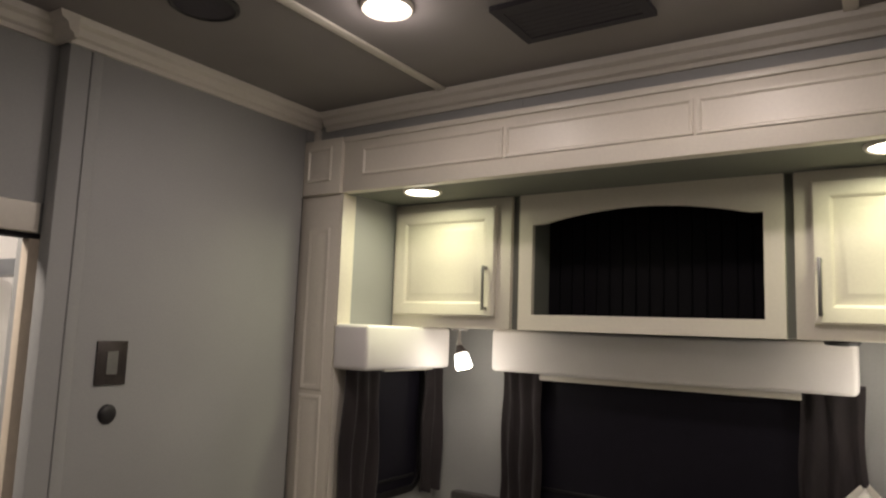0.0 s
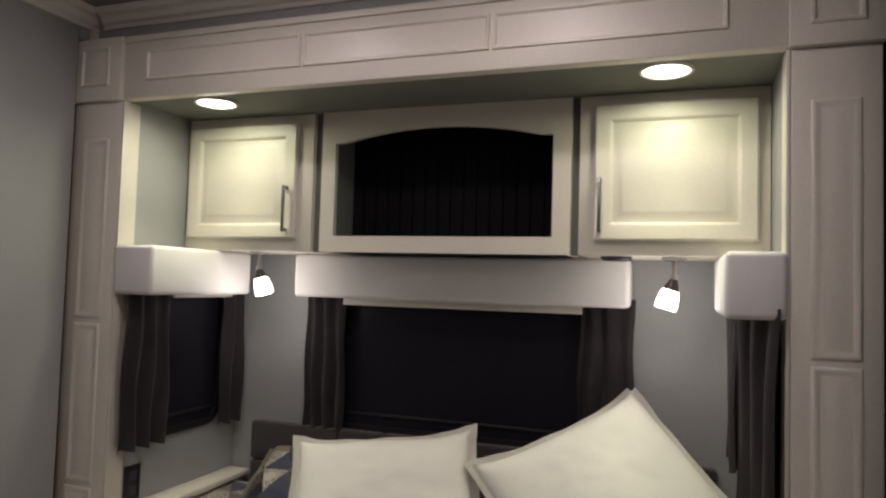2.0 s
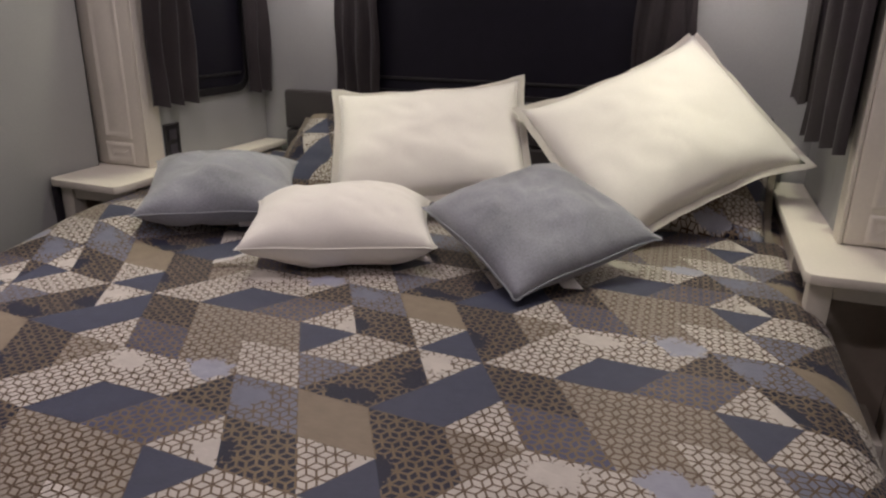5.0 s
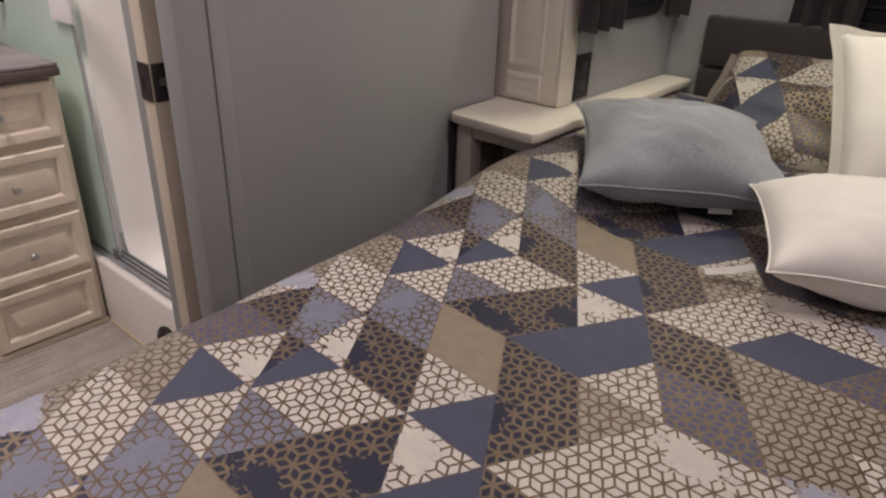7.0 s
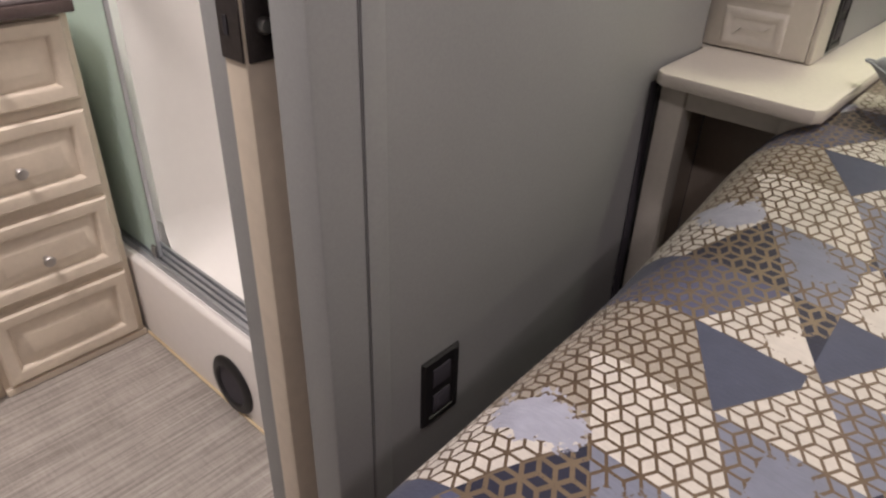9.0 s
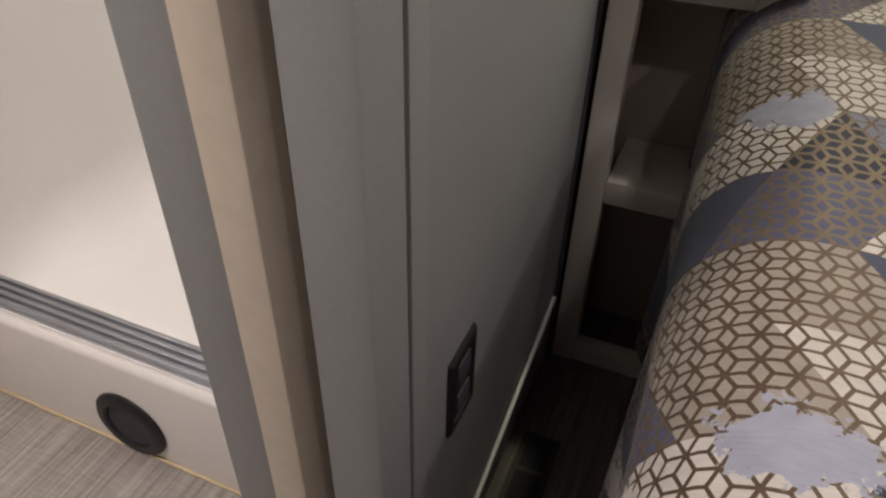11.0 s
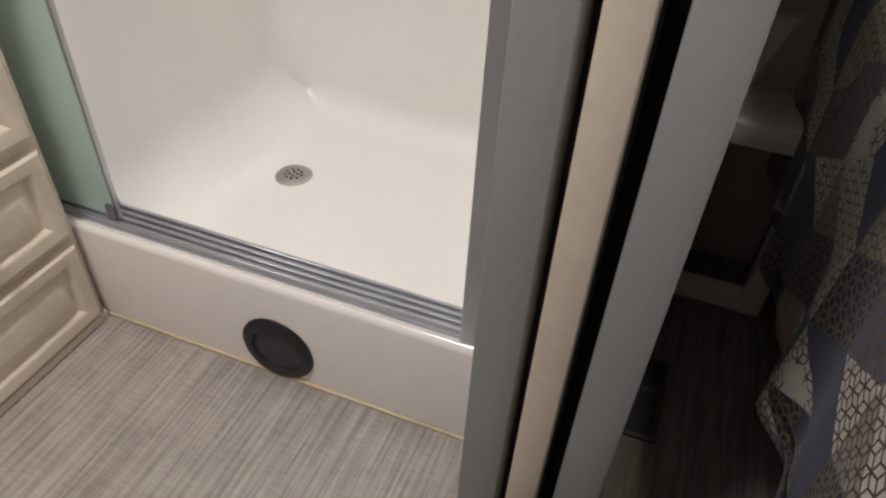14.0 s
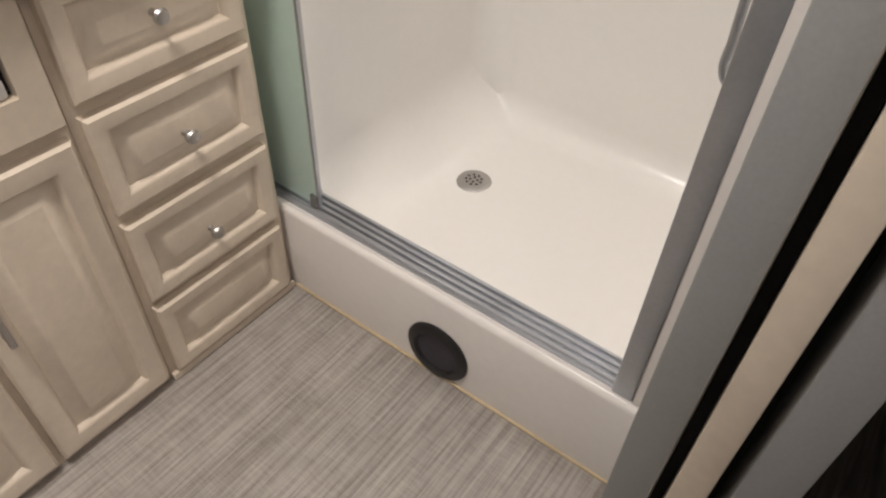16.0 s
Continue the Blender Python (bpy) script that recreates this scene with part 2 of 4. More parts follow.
    nt.links.new(bp.outputs[0], b.inputs["Normal"])
    b.inputs["Sheen Weight"].default_value = 0.08
    b.inputs["Specular IOR Level"].default_value = 0.5
    return m


def streaked(name, c0, c1, c2, along, rough, fine=90.0, slub=3.4, cross=0.0):
    """Fine linear grain along one axis: vinyl sheet with textile or wood streaks."""
    m = bpy.data.materials.new(name)
    m.use_nodes = True
    N = Nodes(m)
    nt, b = m.node_tree, m.node_tree.nodes["Principled BSDF"]
    tc = nt.nodes.new("ShaderNodeTexCoord")
    st = (fine, slub, 1) if along == "y" else (slub, fine, 1)
    p1 = N.vec("MULTIPLY", tc.outputs["Object"], st)
    p2 = N.vec("MULTIPLY", tc.outputs["Object"], tuple(v * 3.1 for v in st))
    n1, n2 = N.noise(p1, 1.0, 4.0), N.noise(p2, 1.0, 3.0)
    f = N.math("ADD", N.math("MULTIPLY", n1, 0.6), N.math("MULTIPLY", n2, 0.4))
    if cross:
        # short threads across the grain
        p3 = N.vec("MULTIPLY", tc.outputs["Object"], (st[1] * 9, st[0] * 1.3, 1))
        f = N.math("ADD", f, N.math("MULTIPLY", N.math("SUBTRACT", N.noise(p3, 1.0, 3.0), 0.5), cross))
        f = N.math("ADD", f, N.math("MULTIPLY", N.math("SUBTRACT", N.noise(tc.outputs["Object"], 14.0, 4.0), 0.5), cross))
    ramp = nt.nodes.new("ShaderNodeValToRGB")
    e = ramp.color_ramp.elements
    e[0].position, e[0].color = 0.36, (*c0, 1)
    e[1].position, e[1].color = 0.64, (*c2, 1)
    mid = e.new(0.5)
    mid.color = (*c1, 1)
    nt.links.new(f, ramp.inputs[0])
    broad = N.noise(tc.outputs["Object"], 3.0, 3.0)
    col = N.vec("SCALE", ramp.outputs[0])
    nt.links.new(N.math("ADD", 0.86, N.math("MULTIPLY", broad, 0.28)), col.node.inputs["Scale"])
    nt.links.new(col, b.inputs["Base Color"])
    nt.links.new(N.math("ADD", rough - 0.06, N.math("MULTIPLY", n1, 0.14)), b.inputs["Roughness"])
    bp = nt.nodes.new("ShaderNodeBump")
    bp.inputs["Strength"].default_value, bp.inputs["Distance"].default_value = 0.25, 0.0008
    nt.links.new(f, bp.inputs["Height"])
    nt.links.new(bp.outputs[0], b.inputs["Normal"])
    return m


def glowing(name, colour, strength):
    m = bpy.data.materials.new(name)
    m.use_nodes = True
    b = m.node_tree.nodes["Principled BSDF"]
    b.inputs["Base Color"].default_value = (*colour, 1)
    b.inputs["Emission Color"].default_value = (*colour, 1)
    b.inputs["Emission Strength"].default_value = strength
    return m


def glass(name, tint, rough, trans=1.0):
    m = mat(name, tint, rough, 0, 0.02, 3.0, 60.0)
    b = m.node_tree.nodes["Principled BSDF"]
    b.inputs["Transmission Weight"].default_value = trans
    b.inputs["IOR"].default_value = 1.45
    return m


WALL = mat("grey_wall_vinyl", (0.334, 0.337, 0.330), 0.62, 0, 0.045, 2.0, 220.0, 0.10, 420.0)
CEIL = mat("dark_ceiling_fabric", (0.240, 0.222, 0.215), 0.9, 0, 0.06, 3.0, 260.0, 0.3, 500.0)
SOFFIT = mat("dark_soffit", (0.16, 0.165, 0.145), 0.75, 0, 0.05, 3.0, 200.0, 0.2, 400.0)
TRIM = mat("cream_trim", (0.66, 0.62, 0.55), 0.42, 0, 0.03, 4.0, 90.0, 0.08, 150.0)
PAINT = mat("cream_cabinet_paint", (0.685, 0.638, 0.556), 0.40, 0, 0.035, 3.0, 110.0, 0.10, 160.0)
BATHPAINT = mat("antique_white_paint", (0.70, 0.605, 0.485), 0.42, 0, 0.05, 4.0, 60.0, 0.12, 120.0)
JOINT = mat("shaded_joint", (0.13, 0.128, 0.130), 0.8, 0, 0.1)
# near black: stands in for shade in gaps and slots; also the black vent
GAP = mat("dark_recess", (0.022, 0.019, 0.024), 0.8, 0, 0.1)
SEAL = mat("black_rubber_seal", (0.045, 0.040, 0.050), 0.7, 0, 0.1, 5, 90, 0.1)
BLACKPLASTIC = mat("black_plastic", (0.012, 0.011, 0.012), 0.48, 0, 0.08, 6, 120, 0.1)
BRONZE = mat("oil_rubbed_bronze", (0.075, 0.064, 0.062), 0.40, 0.75, 0.12, 20, 160, 0.12)
NICKEL = mat("brushed_nickel", (0.50, 0.48, 0.46), 0.40, 1.0, 0.05, 30, 200)
DARKNICKEL = mat("pewter_handle", (0.24, 0.235, 0.23), 0.36, 0.9, 0.06, 30, 200)
ALU = mat("satin_aluminium", (0.46, 0.475, 0.50), 0.34, 0.85, 0.05, 12, 160, 0.06, 300)
ACRYLIC = mat("white_shower_acrylic", (0.825, 0.805, 0.77), 0.20, 0, 0.012, 2.0, 40.0, 0.02, 60, coat=0.3)
CURB = mat("white_curb_plastic", (0.80, 0.76, 0.72), 0.22, 0, 0.02, 3.0, 60.0, 0.03, 90, coat=0.4)
CAULK = mat("yellowed_caulk", (0.66, 0.53, 0.34), 0.6, 0, 0.08, 14, 80, 0.2)
UPHOL = fabric("white_upholstery", (0.74, 0.71, 0.69), 0.03, 1400, 0.08)
CURTAIN = fabric("taupe_curtain", (0.058, 0.047, 0.050), 0.12, 1600, 0.3, 0.85, 0.15)
HEADFAB = fabric("brown_headboard_fabric", (0.024, 0.018, 0.018), 0.12, 1200, 0.4)
CREAMFAB = fabric("cream_linen", (0.80, 0.77, 0.705), 0.03, 1500, 0.10)
GREYFAB = fabric("blue_grey_velvet", (0.226, 0.233, 0.262), 0.26, 1700, 0.08, 0.8, 0.45)
PIPING = fabric("pale_piping", (0.29, 0.305, 0.335), 0.05, 1700, 0.2)
TAG = fabric("white_tag", (0.80, 0.78, 0.75), 0.02, 2000, 0.1)
QUILT = quilt_cloth("printed_quilt", seam=-0.075)
SHAM = quilt_cloth("printed_sham", (-0.188, -0.053, 0))
NIGHT = mat("dark_window_glass", (0.010, 0.009, 0.014), 0.34, 0, 0.1, 2, 30)
BATHFLOOR = streaked("grey_linen_vinyl", (0.215, 0.190, 0.168), (0.325, 0.292, 0.262), (0.420, 0.384, 0.346), "y", 0.46, 130.0, 3.0, 0.22)
BEDFLOOR = streaked("dark_plank_vinyl", (0.095, 0.076, 0.070), (0.160, 0.130, 0.120), (0.24, 0.20, 0.185), "y", 0.5, 60.0)
COUNTER = mat("grey_stone_laminate", (0.24, 0.205, 0.21), 0.22, 0, 0.16, 9.0, 170.0, 0.04, 120)
COUNTEREDGE = mat("dark_counter_edge", (0.085, 0.06, 0.055), 0.35, 0, 0.2, 9.0, 150.0, 0.06, 120)
FROST = glass("frosted_green_glass", (0.68, 0.79, 0.72), 0.42, 0.70)
NIGHT.node_tree.nodes["Principled BSDF"].inputs["Specular IOR Level"].default_value = 0.22
GLOWLED = glowing("lit_lens", (1.0, 0.97, 0.84), 14.0)
GLOWSHADE = glowing("lit_frosted_shade", (1.0, 0.95, 0.86), 9.0)
BASEWOOD = mat("dark_bed_base", (0.05, 0.04, 0.035), 0.6, 0, 0.12, 6, 90, 0.1)
CORD = mat("white_cord", (0.72, 0.70, 0.66), 0.5, 0, 0.04)
INSIDE = mat("cubby_laminate", (0.42, 0.36, 0.30), 0.5, 0, 0.05, 4, 90)
# near-black base puts the darkness inside the niche into the colour
DARKIN = mat("darkened_niche_lining", (0.006, 0.0055, 0.007), 0.85, 0, 0.1, 4, 90)
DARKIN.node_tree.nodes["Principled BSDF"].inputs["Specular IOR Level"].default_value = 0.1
# ---- shapes ----
def link(name, bm, material, parent=None, smooth=False, label=""):
    me = bpy.data.meshes.new(name)
    bmesh.ops.recalc_face_normals(bm, faces=bm.faces)
    bm.to_mesh(me)
    bm.free()
    me.materials.append(material)
    if smooth:
        me.shade_smooth()
        me.set_sharp_from_angle(angle=radians(40))
    ob = new(name, me)
    if parent:
        ob.parent = parent
    if label:
        ob["label"] = label
    return ob


def part(name, bm, material, parent, label="", smooth=True):
    return link(name, bm, material, parent, smooth, label)


def thing(name, label, category, group="", kind="", at=(0, 0, 0)):
    ob = new(name)
    ob.empty_display_size = 0.05
    ob.matrix_world = Matrix.Translation(at)
    return tagged(ob, label, category, group, kind)


def box(x0, x1, y0, y1, z0, z1, bevel=0.0, segs=2, bm=None):
    tmp = bmesh.new()
    bmesh.ops.create_cube(tmp, size=1)
    for v in tmp.verts:
        v.co = ((x0 + x1) / 2 + v.co.x * (x1 - x0), (y0 + y1) / 2 + v.co.y * (y1 - y0), (z0 + z1) / 2 + v.co.z * (z1 - z0))
    if bevel:
        bmesh.ops.bevel(tmp, geom=tmp.edges[:], offset=bevel, segments=segs, profile=0.5, affect="EDGES")
    if bm is None:
        return tmp
    me = bpy.data.meshes.new("tmp")
    tmp.to_mesh(me)
    tmp.free()
    bm.from_mesh(me)
    bpy.data.meshes.remove(me)
    return bm


def cyl(place, radius, depth, axis="z", seg=28, bevel=0.0, r2=None):
    bm = bmesh.new()
    bmesh.ops.create_cone(bm, cap_ends=True, segments=seg, radius1=radius, radius2=radius if r2 is None else r2, depth=depth)
    if bevel:
        bmesh.ops.bevel(bm, geom=[e for e in bm.edges if len(e.link_faces) == 2 and e.calc_face_angle(0) > 0.6], offset=bevel, segments=2, profile=0.5, affect="EDGES")
    turn = {"z": Matrix(), "x": Matrix.Rotation(radians(90), 4, "Y"), "y": Matrix.Rotation(radians(-90), 4, "X")}[axis]
    bm.transform(Matrix.Translation(place) @ turn)
    return bm


def lathe(profile, place, axis="z", seg=32):
    """Turned shape from (radius, height) pairs."""
    bm = bmesh.new()
    rings = []
    for r, h in profile:
        if r < 1e-6:
            rings.append([bm.verts.new((0, 0, h))])
        else:
            rings.append([bm.verts.new((r * math.cos(2 * math.pi * k / seg), r * math.sin(2 * math.pi * k / seg), h)) for k in range(seg)])
    for a, b in zip(rings, rings[1:]):
        for k in range(seg):
            q = [a[k % len(a)], a[(k + 1) % len(a)], b[(k + 1) % len(b)], b[k % len(b)]]
            q = list(dict.fromkeys(q))
            if len(q) > 2:
                bm.faces.new(q)
    turn = {"z": Matrix(), "x": Matrix.Rotation(radians(90), 4, "Y"), "y": Matrix.Rotation(radians(-90), 4, "X"),
            "-y": Matrix.Rotation(radians(90), 4, "X"), "-x": Matrix.Rotation(radians(-90), 4, "Y"), "-z": Matrix.Rotation(radians(180), 4, "X")}[axis]
    bm.transform(Matrix.Translation(place) @ turn)
    return bm


def stepped(w, h, loops, m):
    """A front of w by h whose rims step in and out: loops of (inset, height). Lies in local x and z, and faces local -y."""
    bm = bmesh.new()
    rings = []
    for inset, out in loops:
        x, z = w / 2 - inset, h / 2 - inset
        rings.append([bm.verts.new((sx * x, -out, sz * z)) for sx, sz in ((-1, -1), (1, -1), (1, 1), (-1, 1))])
    for a, b in zip(rings, rings[1:]):
        for k in range(4):
            bm.faces.new((a[k], a[(k + 1) % 4], b[(k + 1) % 4], b[k]))
    bm.faces.new(rings[-1])
    bm.faces.new(rings[0][::-1])
    bm.transform(m)
    return bm


def raised(w, h, rail, m, thick=0.019):
    t = thick
    return stepped(w, h, [(0, 0), (0, t - 0.005), (0.005, t), (rail - 0.006, t), (rail, t - 0.005), (rail + 0.004, t - 0.013),
                          (rail + 0.011, t - 0.013), (rail + 0.031, t - 0.003), (rail + 0.034, t - 0.0025)], m)


def facing_y(x, y, z):
    return Matrix.Translation((x, y, z))


def facing_x(x, y, z):
    return Matrix.Translation((x, y, z)) @ Matrix.Rotation(radians(90), 4, "Z")


def prism(points, axis, a0, a1):
    """Extrudes a closed outline of pairs along an axis from a0 to a1."""
    bm = bmesh.new()
    def at(p, a):
        return {"x": (a, p[0], p[1]), "y": (p[0], a, p[1]), "z": (p[0], p[1], a)}[axis]
    va, vb = [bm.verts.new(at(p, a0)) for p in points], [bm.verts.new(at(p, a1)) for p in points]
    n = len(points)
    for k in range(n):
        bm.faces.new((va[k], va[(k + 1) % n], vb[(k + 1) % n], vb[k]))
    bm.faces.new(va)
    bm.faces.new(vb[::-1])
    return bm


def tube(points, radius, name, material, parent=None, label=""):
    cu = bpy.data.curves.new(name, "CURVE")
    cu.dimensions, cu.bevel_depth, cu.bevel_resolution = "3D", radius, 4
    sp = cu.splines.new("BEZIER")
    sp.bezier_points.add(len(points) - 1)
    for bp, p in zip(sp.bezier_points, points):
        bp.co, bp.handle_left_type, bp.handle_right_type = p, "AUTO", "AUTO"
    tmp = bpy.data.objects.new("tmp", cu)
    me = bpy.data.meshes.new_from_object(tmp)
    bpy.data.objects.remove(tmp)
    me.name = name
    me.materials.clear()
    me.materials.append(material)
    me.shade_smooth()
    ob = new(name, me)
    if parent:
        ob.parent = parent
    if label:
        ob["label"] = label
    return ob


def setting(name, bm, material, label, category, smooth=False):
    return tagged(link(name, bm, material, None, smooth), label, category, kind="structure")


# ---- the setting ----
CZ = 2.392
LW, RW = -1.81, 0.450       # bedroom side walls
setting("floor", box(-1.90, 0.60, -1.40, 2.62, -0.05, 0.0), BEDFLOOR, "dark brown wood-look vinyl floor beside the bed", "floor")
setting("floor_bath", box(-3.50, -1.90, -0.70, 2.10, -0.05, 0.0), BATHFLOOR, "pale grey streaked linen-look vinyl floor", "floor")
setting("ceiling", box(-1.90, 0.60, -1.40, 2.00, CZ, CZ + 0.05), CEIL, "dark grey-brown padded ceiling with cream battens", "ceiling")
setting("ceiling_bath", box(-3.50, -1.90, -0.70, 2.10, CZ, CZ + 0.05), ACRYLIC, "white bathroom ceiling", "ceiling")
# wall beside the bed, in front of the door pocket
wl = setting("wall_left", box(-1.8645, LW, 0.992, 1.8605, 0.0, CZ, 0.004), WALL, "grey vinyl-covered wall panel beside the bed", "wall", True)
setting("wall_left_upper", box(-1.8645, LW - 0.001, 1.8615, 1.95, 2.290, CZ), WALL, "grey wall above the slide-out opening", "wall")
# thin dark strip on the wall, imitating the shade in the batten joint
part("joint_shade", box(LW, LW + 0.0006, 1.0495, 1.0508, 0.0, 2.33), JOINT, wl)
part("batten", box(LW, LW + 0.003, 1.052, 1.082, 0.0, 2.33, 0.001), WALL, wl)
setting("wall_over_door", box(-1.93, -1.866, -1.40, 0.992, 1.905, CZ), WALL, "grey wall above the bathroom doorway", "wall")
setting("wall_left_front", box(-1.93, -1.866, -1.40, 0.16, 0.0, 1.905), WALL, "grey wall before the bathroom doorway", "wall")
setting("door_header", box(-1.935, -1.857, 0.16, 0.985, 1.828, 1.905, 0.004), TRIM, "cream header board over the sliding door", "trim", True)
setting("wall_right", box(RW, RW + 0.05, -1.40, 1.785, 0.0, CZ), WALL, "grey vinyl-covered side wall", "wall")
setting("wall_rear", box(-3.50, 0.60, -1.45, -1.40, 0.0, CZ), WALL, "grey wall closing the bedroom", "wall")
setting("wall_over_bed", box(LW, RW, 1.918, 1.95, 2.20, CZ), WALL, "strip of grey wall above the bed surround", "wall")
seamb = part("batten", box(-0.985, -0.955, 1.915, 1.918, 2.20, 2.33), WALL, bpy.data.objects["wall_over_bed"])
setting("trim_corner", box(LW, LW + 0.022, 1.898, 1.918, 2.20, 2.34, 0.003), TRIM, "cream corner bead", "trim", True)
# crown mouldings
CROWN = [(0.0, 0.0), (0.0, -0.062), (0.010, -0.062), (0.013, -0.050), (0.024, -0.044), (0.030, -0.026), (0.046, -0.018), (0.050, -0.004), (0.050, 0.0)]
setting("crown_left", prism([(LW + a, CZ + b) for a, b in CROWN], "y", 0.985, 1.918), TRIM, "cream crown moulding along the ceiling", "moulding")
setting("crown_back", prism([(1.918 - a, CZ + b) for a, b in CROWN], "x", LW + 0.05, RW - 0.05), TRIM, "cream stepped crown moulding along the ceiling", "moulding")
setting("crown_right", prism([(RW - a, CZ + b) for a, b in CROWN], "y", -1.40, 1.918), TRIM, "cream crown moulding along the ceiling", "moulding")
setting("crown_over_door", prism([(-1.866 + a, CZ + b) for a, b in CROWN], "y", -1.40, 0.975), TRIM, "cream crown moulding over the doorway", "moulding")
setting("crown_return", prism([(0.985 - a, CZ + b) for a, b in CROWN], "x", -1.866, LW + 0.05), TRIM, "cream crown moulding return at the wall end", "moulding")
# one black strip for both the slide seal and the nightstand's shadow
setting("slide_seal_shade", box(LW + 0.0005, LW + 0.0025, 1.678, 1.706, 0.0, 0.776, 0.0008), SEAL, "black seal strip doubling as the shadow beside the nightstand", "seal", True)
for bx in (-1.222, -0.088):
    setting("ceiling_batten", box(bx - 0.016, bx + 0.016, -1.40, 1.868, CZ - 0.008, CZ - 0.0005, 0.003), TRIM, "cream batten across the dark ceiling", "batten", True)

# alcove of the slide-out
AL, AR, AB, SZ = -1.636, 0.254, 2.52, 2.090
setting("wall_alcove_back", box(AL - 0.05, AR + 0.05, AB, AB + 0.05, 0.0, 2.25), WALL, "grey wall behind the bed with a dark window", "wall")
setting("wall_alcove_left", box(AL - 0.05, AL, 1.915, AB, 0.0, 2.25), WALL, "grey side wall of the bed alcove", "wall")
setting("wall_alcove_right", box(AR, AR + 0.05, 1.915, AB, 0.0, 2.25), WALL, "grey side wall of the bed alcove", "wall")
setting("soffit", box(AL, AR, 1.915, AB, SZ, SZ + 0.06), SOFFIT, "dark soffit with recessed lamps over the bed", "soffit")
setting("seal_left", box(-1.930, -1.8305, 1.920, 1.955, 0.0, 2.285), SEAL, "black rubber slide-out seal", "seal")
setting("seal_right", box(AR + 0.05, 0.56, 1.920, 1.955, 0.0, 2.285), SEAL, "black rubber slide-out seal", "seal")


# bed surround: two columns with capitals and a panelled board between them
def column(x0, x1, z0):
    w, xc = x1 - x0, (x0 + x1) / 2
    th = thing("column", "cream painted wooden column with recessed panels beside the bed", "column", "columns of the bed surround", at=(xc, 1.90, z0))
    mi = Matrix.Translation((-xc, -1.90, -z0))
    def put(name, bm, label=""):
        bm.transform(mi)
        return part(name, bm, PAINT, th, label)
    put("shaft", box(x0, x1, 1.880, 1.914, z0, 2.082, 0.006))
    for za, zb in ((z0 + 0.006, z0 + 0.072), (z0 + 0.084, 1.380), (1.394, 1.965)):
        put("panel", stepped(w * 0.56, zb - za, [(0, 0), (0.004, 0.004), (0.009, 0.0045), (0.016, 0.0006), (0.021, 0.0006), (0.034, 0.0042)], facing_y(xc, 1.8802, (za + zb) / 2)))
    side = (x1, x1 + 0.009) if xc < -0.7 else (x0 - 0.009, x0)
    put("jamb", box(side[0], side[1], 1.8812, 1.950, z0, 2.082, 0.002))
    put("capital", box(x0 - 0.006, x1 + 0.006, 1.862, 1.914, 2.082, 2.284, 0.005))
    put("capital_panel", stepped(w * 0.60, 0.125, [(0, 0), (0.003, 0.006), (0.008, 0.006), (0.013, 0.0005), (0.018, 0.0005), (0.032, 0.005)], facing_y(xc, 1.8622, 2.19)))
    return th


column(-1.833, -1.640, 0.802)
column(0.256, 0.436, 0.802)
board = thing("bed_surround_board", "long cream panelled valance board spanning the bed alcove", "valance board", at=(-0.69, 1.90, 2.085))
BM = Matrix.Translation((0.69, -1.90, -2.085))
bm = box(-1.634, 0.250, 1.874, 1.914, 2.085, 2.282, 0.004)
bm.transform(BM)
part("board", bm, PAINT, board)
bm = box(-1.634, 0.250, 1.866, 1.8738, 2.262, 2.282, 0.003)
bm.transform(BM)
part("top_bead", bm, PAINT, board)
for xa, xb in ((-1.545, -0.996), (-0.988, -0.442), (-0.434, 0.126)):
    bm = stepped(xb - xa, 0.098, [(0, 0), (0.002, 0.006), (0.007, 0.006), (0.012, 0.0005), (0.040, 0.0005)], facing_y((xa + xb) / 2, 1.8738, 2.186))
    bm.transform(BM)
    part("panel", bm, PAINT, board)


# lamps
def puck(x, y, z, r, label, group, name="ceiling_lamp", mat_ring=TRIM):
    th = thing(name, label, "lamp", group, at=(x, y, z))
    part("rim", lathe([(r, 0.0), (r, -0.005), (r * 0.93, -0.010), (r * 0.84, -0.008), (r * 0.84, 0.0)], (0, 0, 0)), mat_ring, th)
    part("lens", lathe([(r * 0.84, -0.004), (r * 0.6, -0.010), (r * 0.3, -0.0125), (0, -0.013)], (0, 0, 0)), GLOWLED, th, "glowing lens")
    return th


for sx in (-1.366, -0.011):
    puck(sx, 1.985, SZ - 0.0005, 0.068, "round recessed lamp, lit, in the soffit over the bed", "soffit lamps", "recessed_lamp")
for cx, cy, _ in LAMPS:
    puck(cx, cy, CZ - 0.0005, 0.066, "round lit lamp in the dark ceiling, one seen and three added", "ceiling lamps")
# ---- cabinets over the bed ----
FY = 2.19


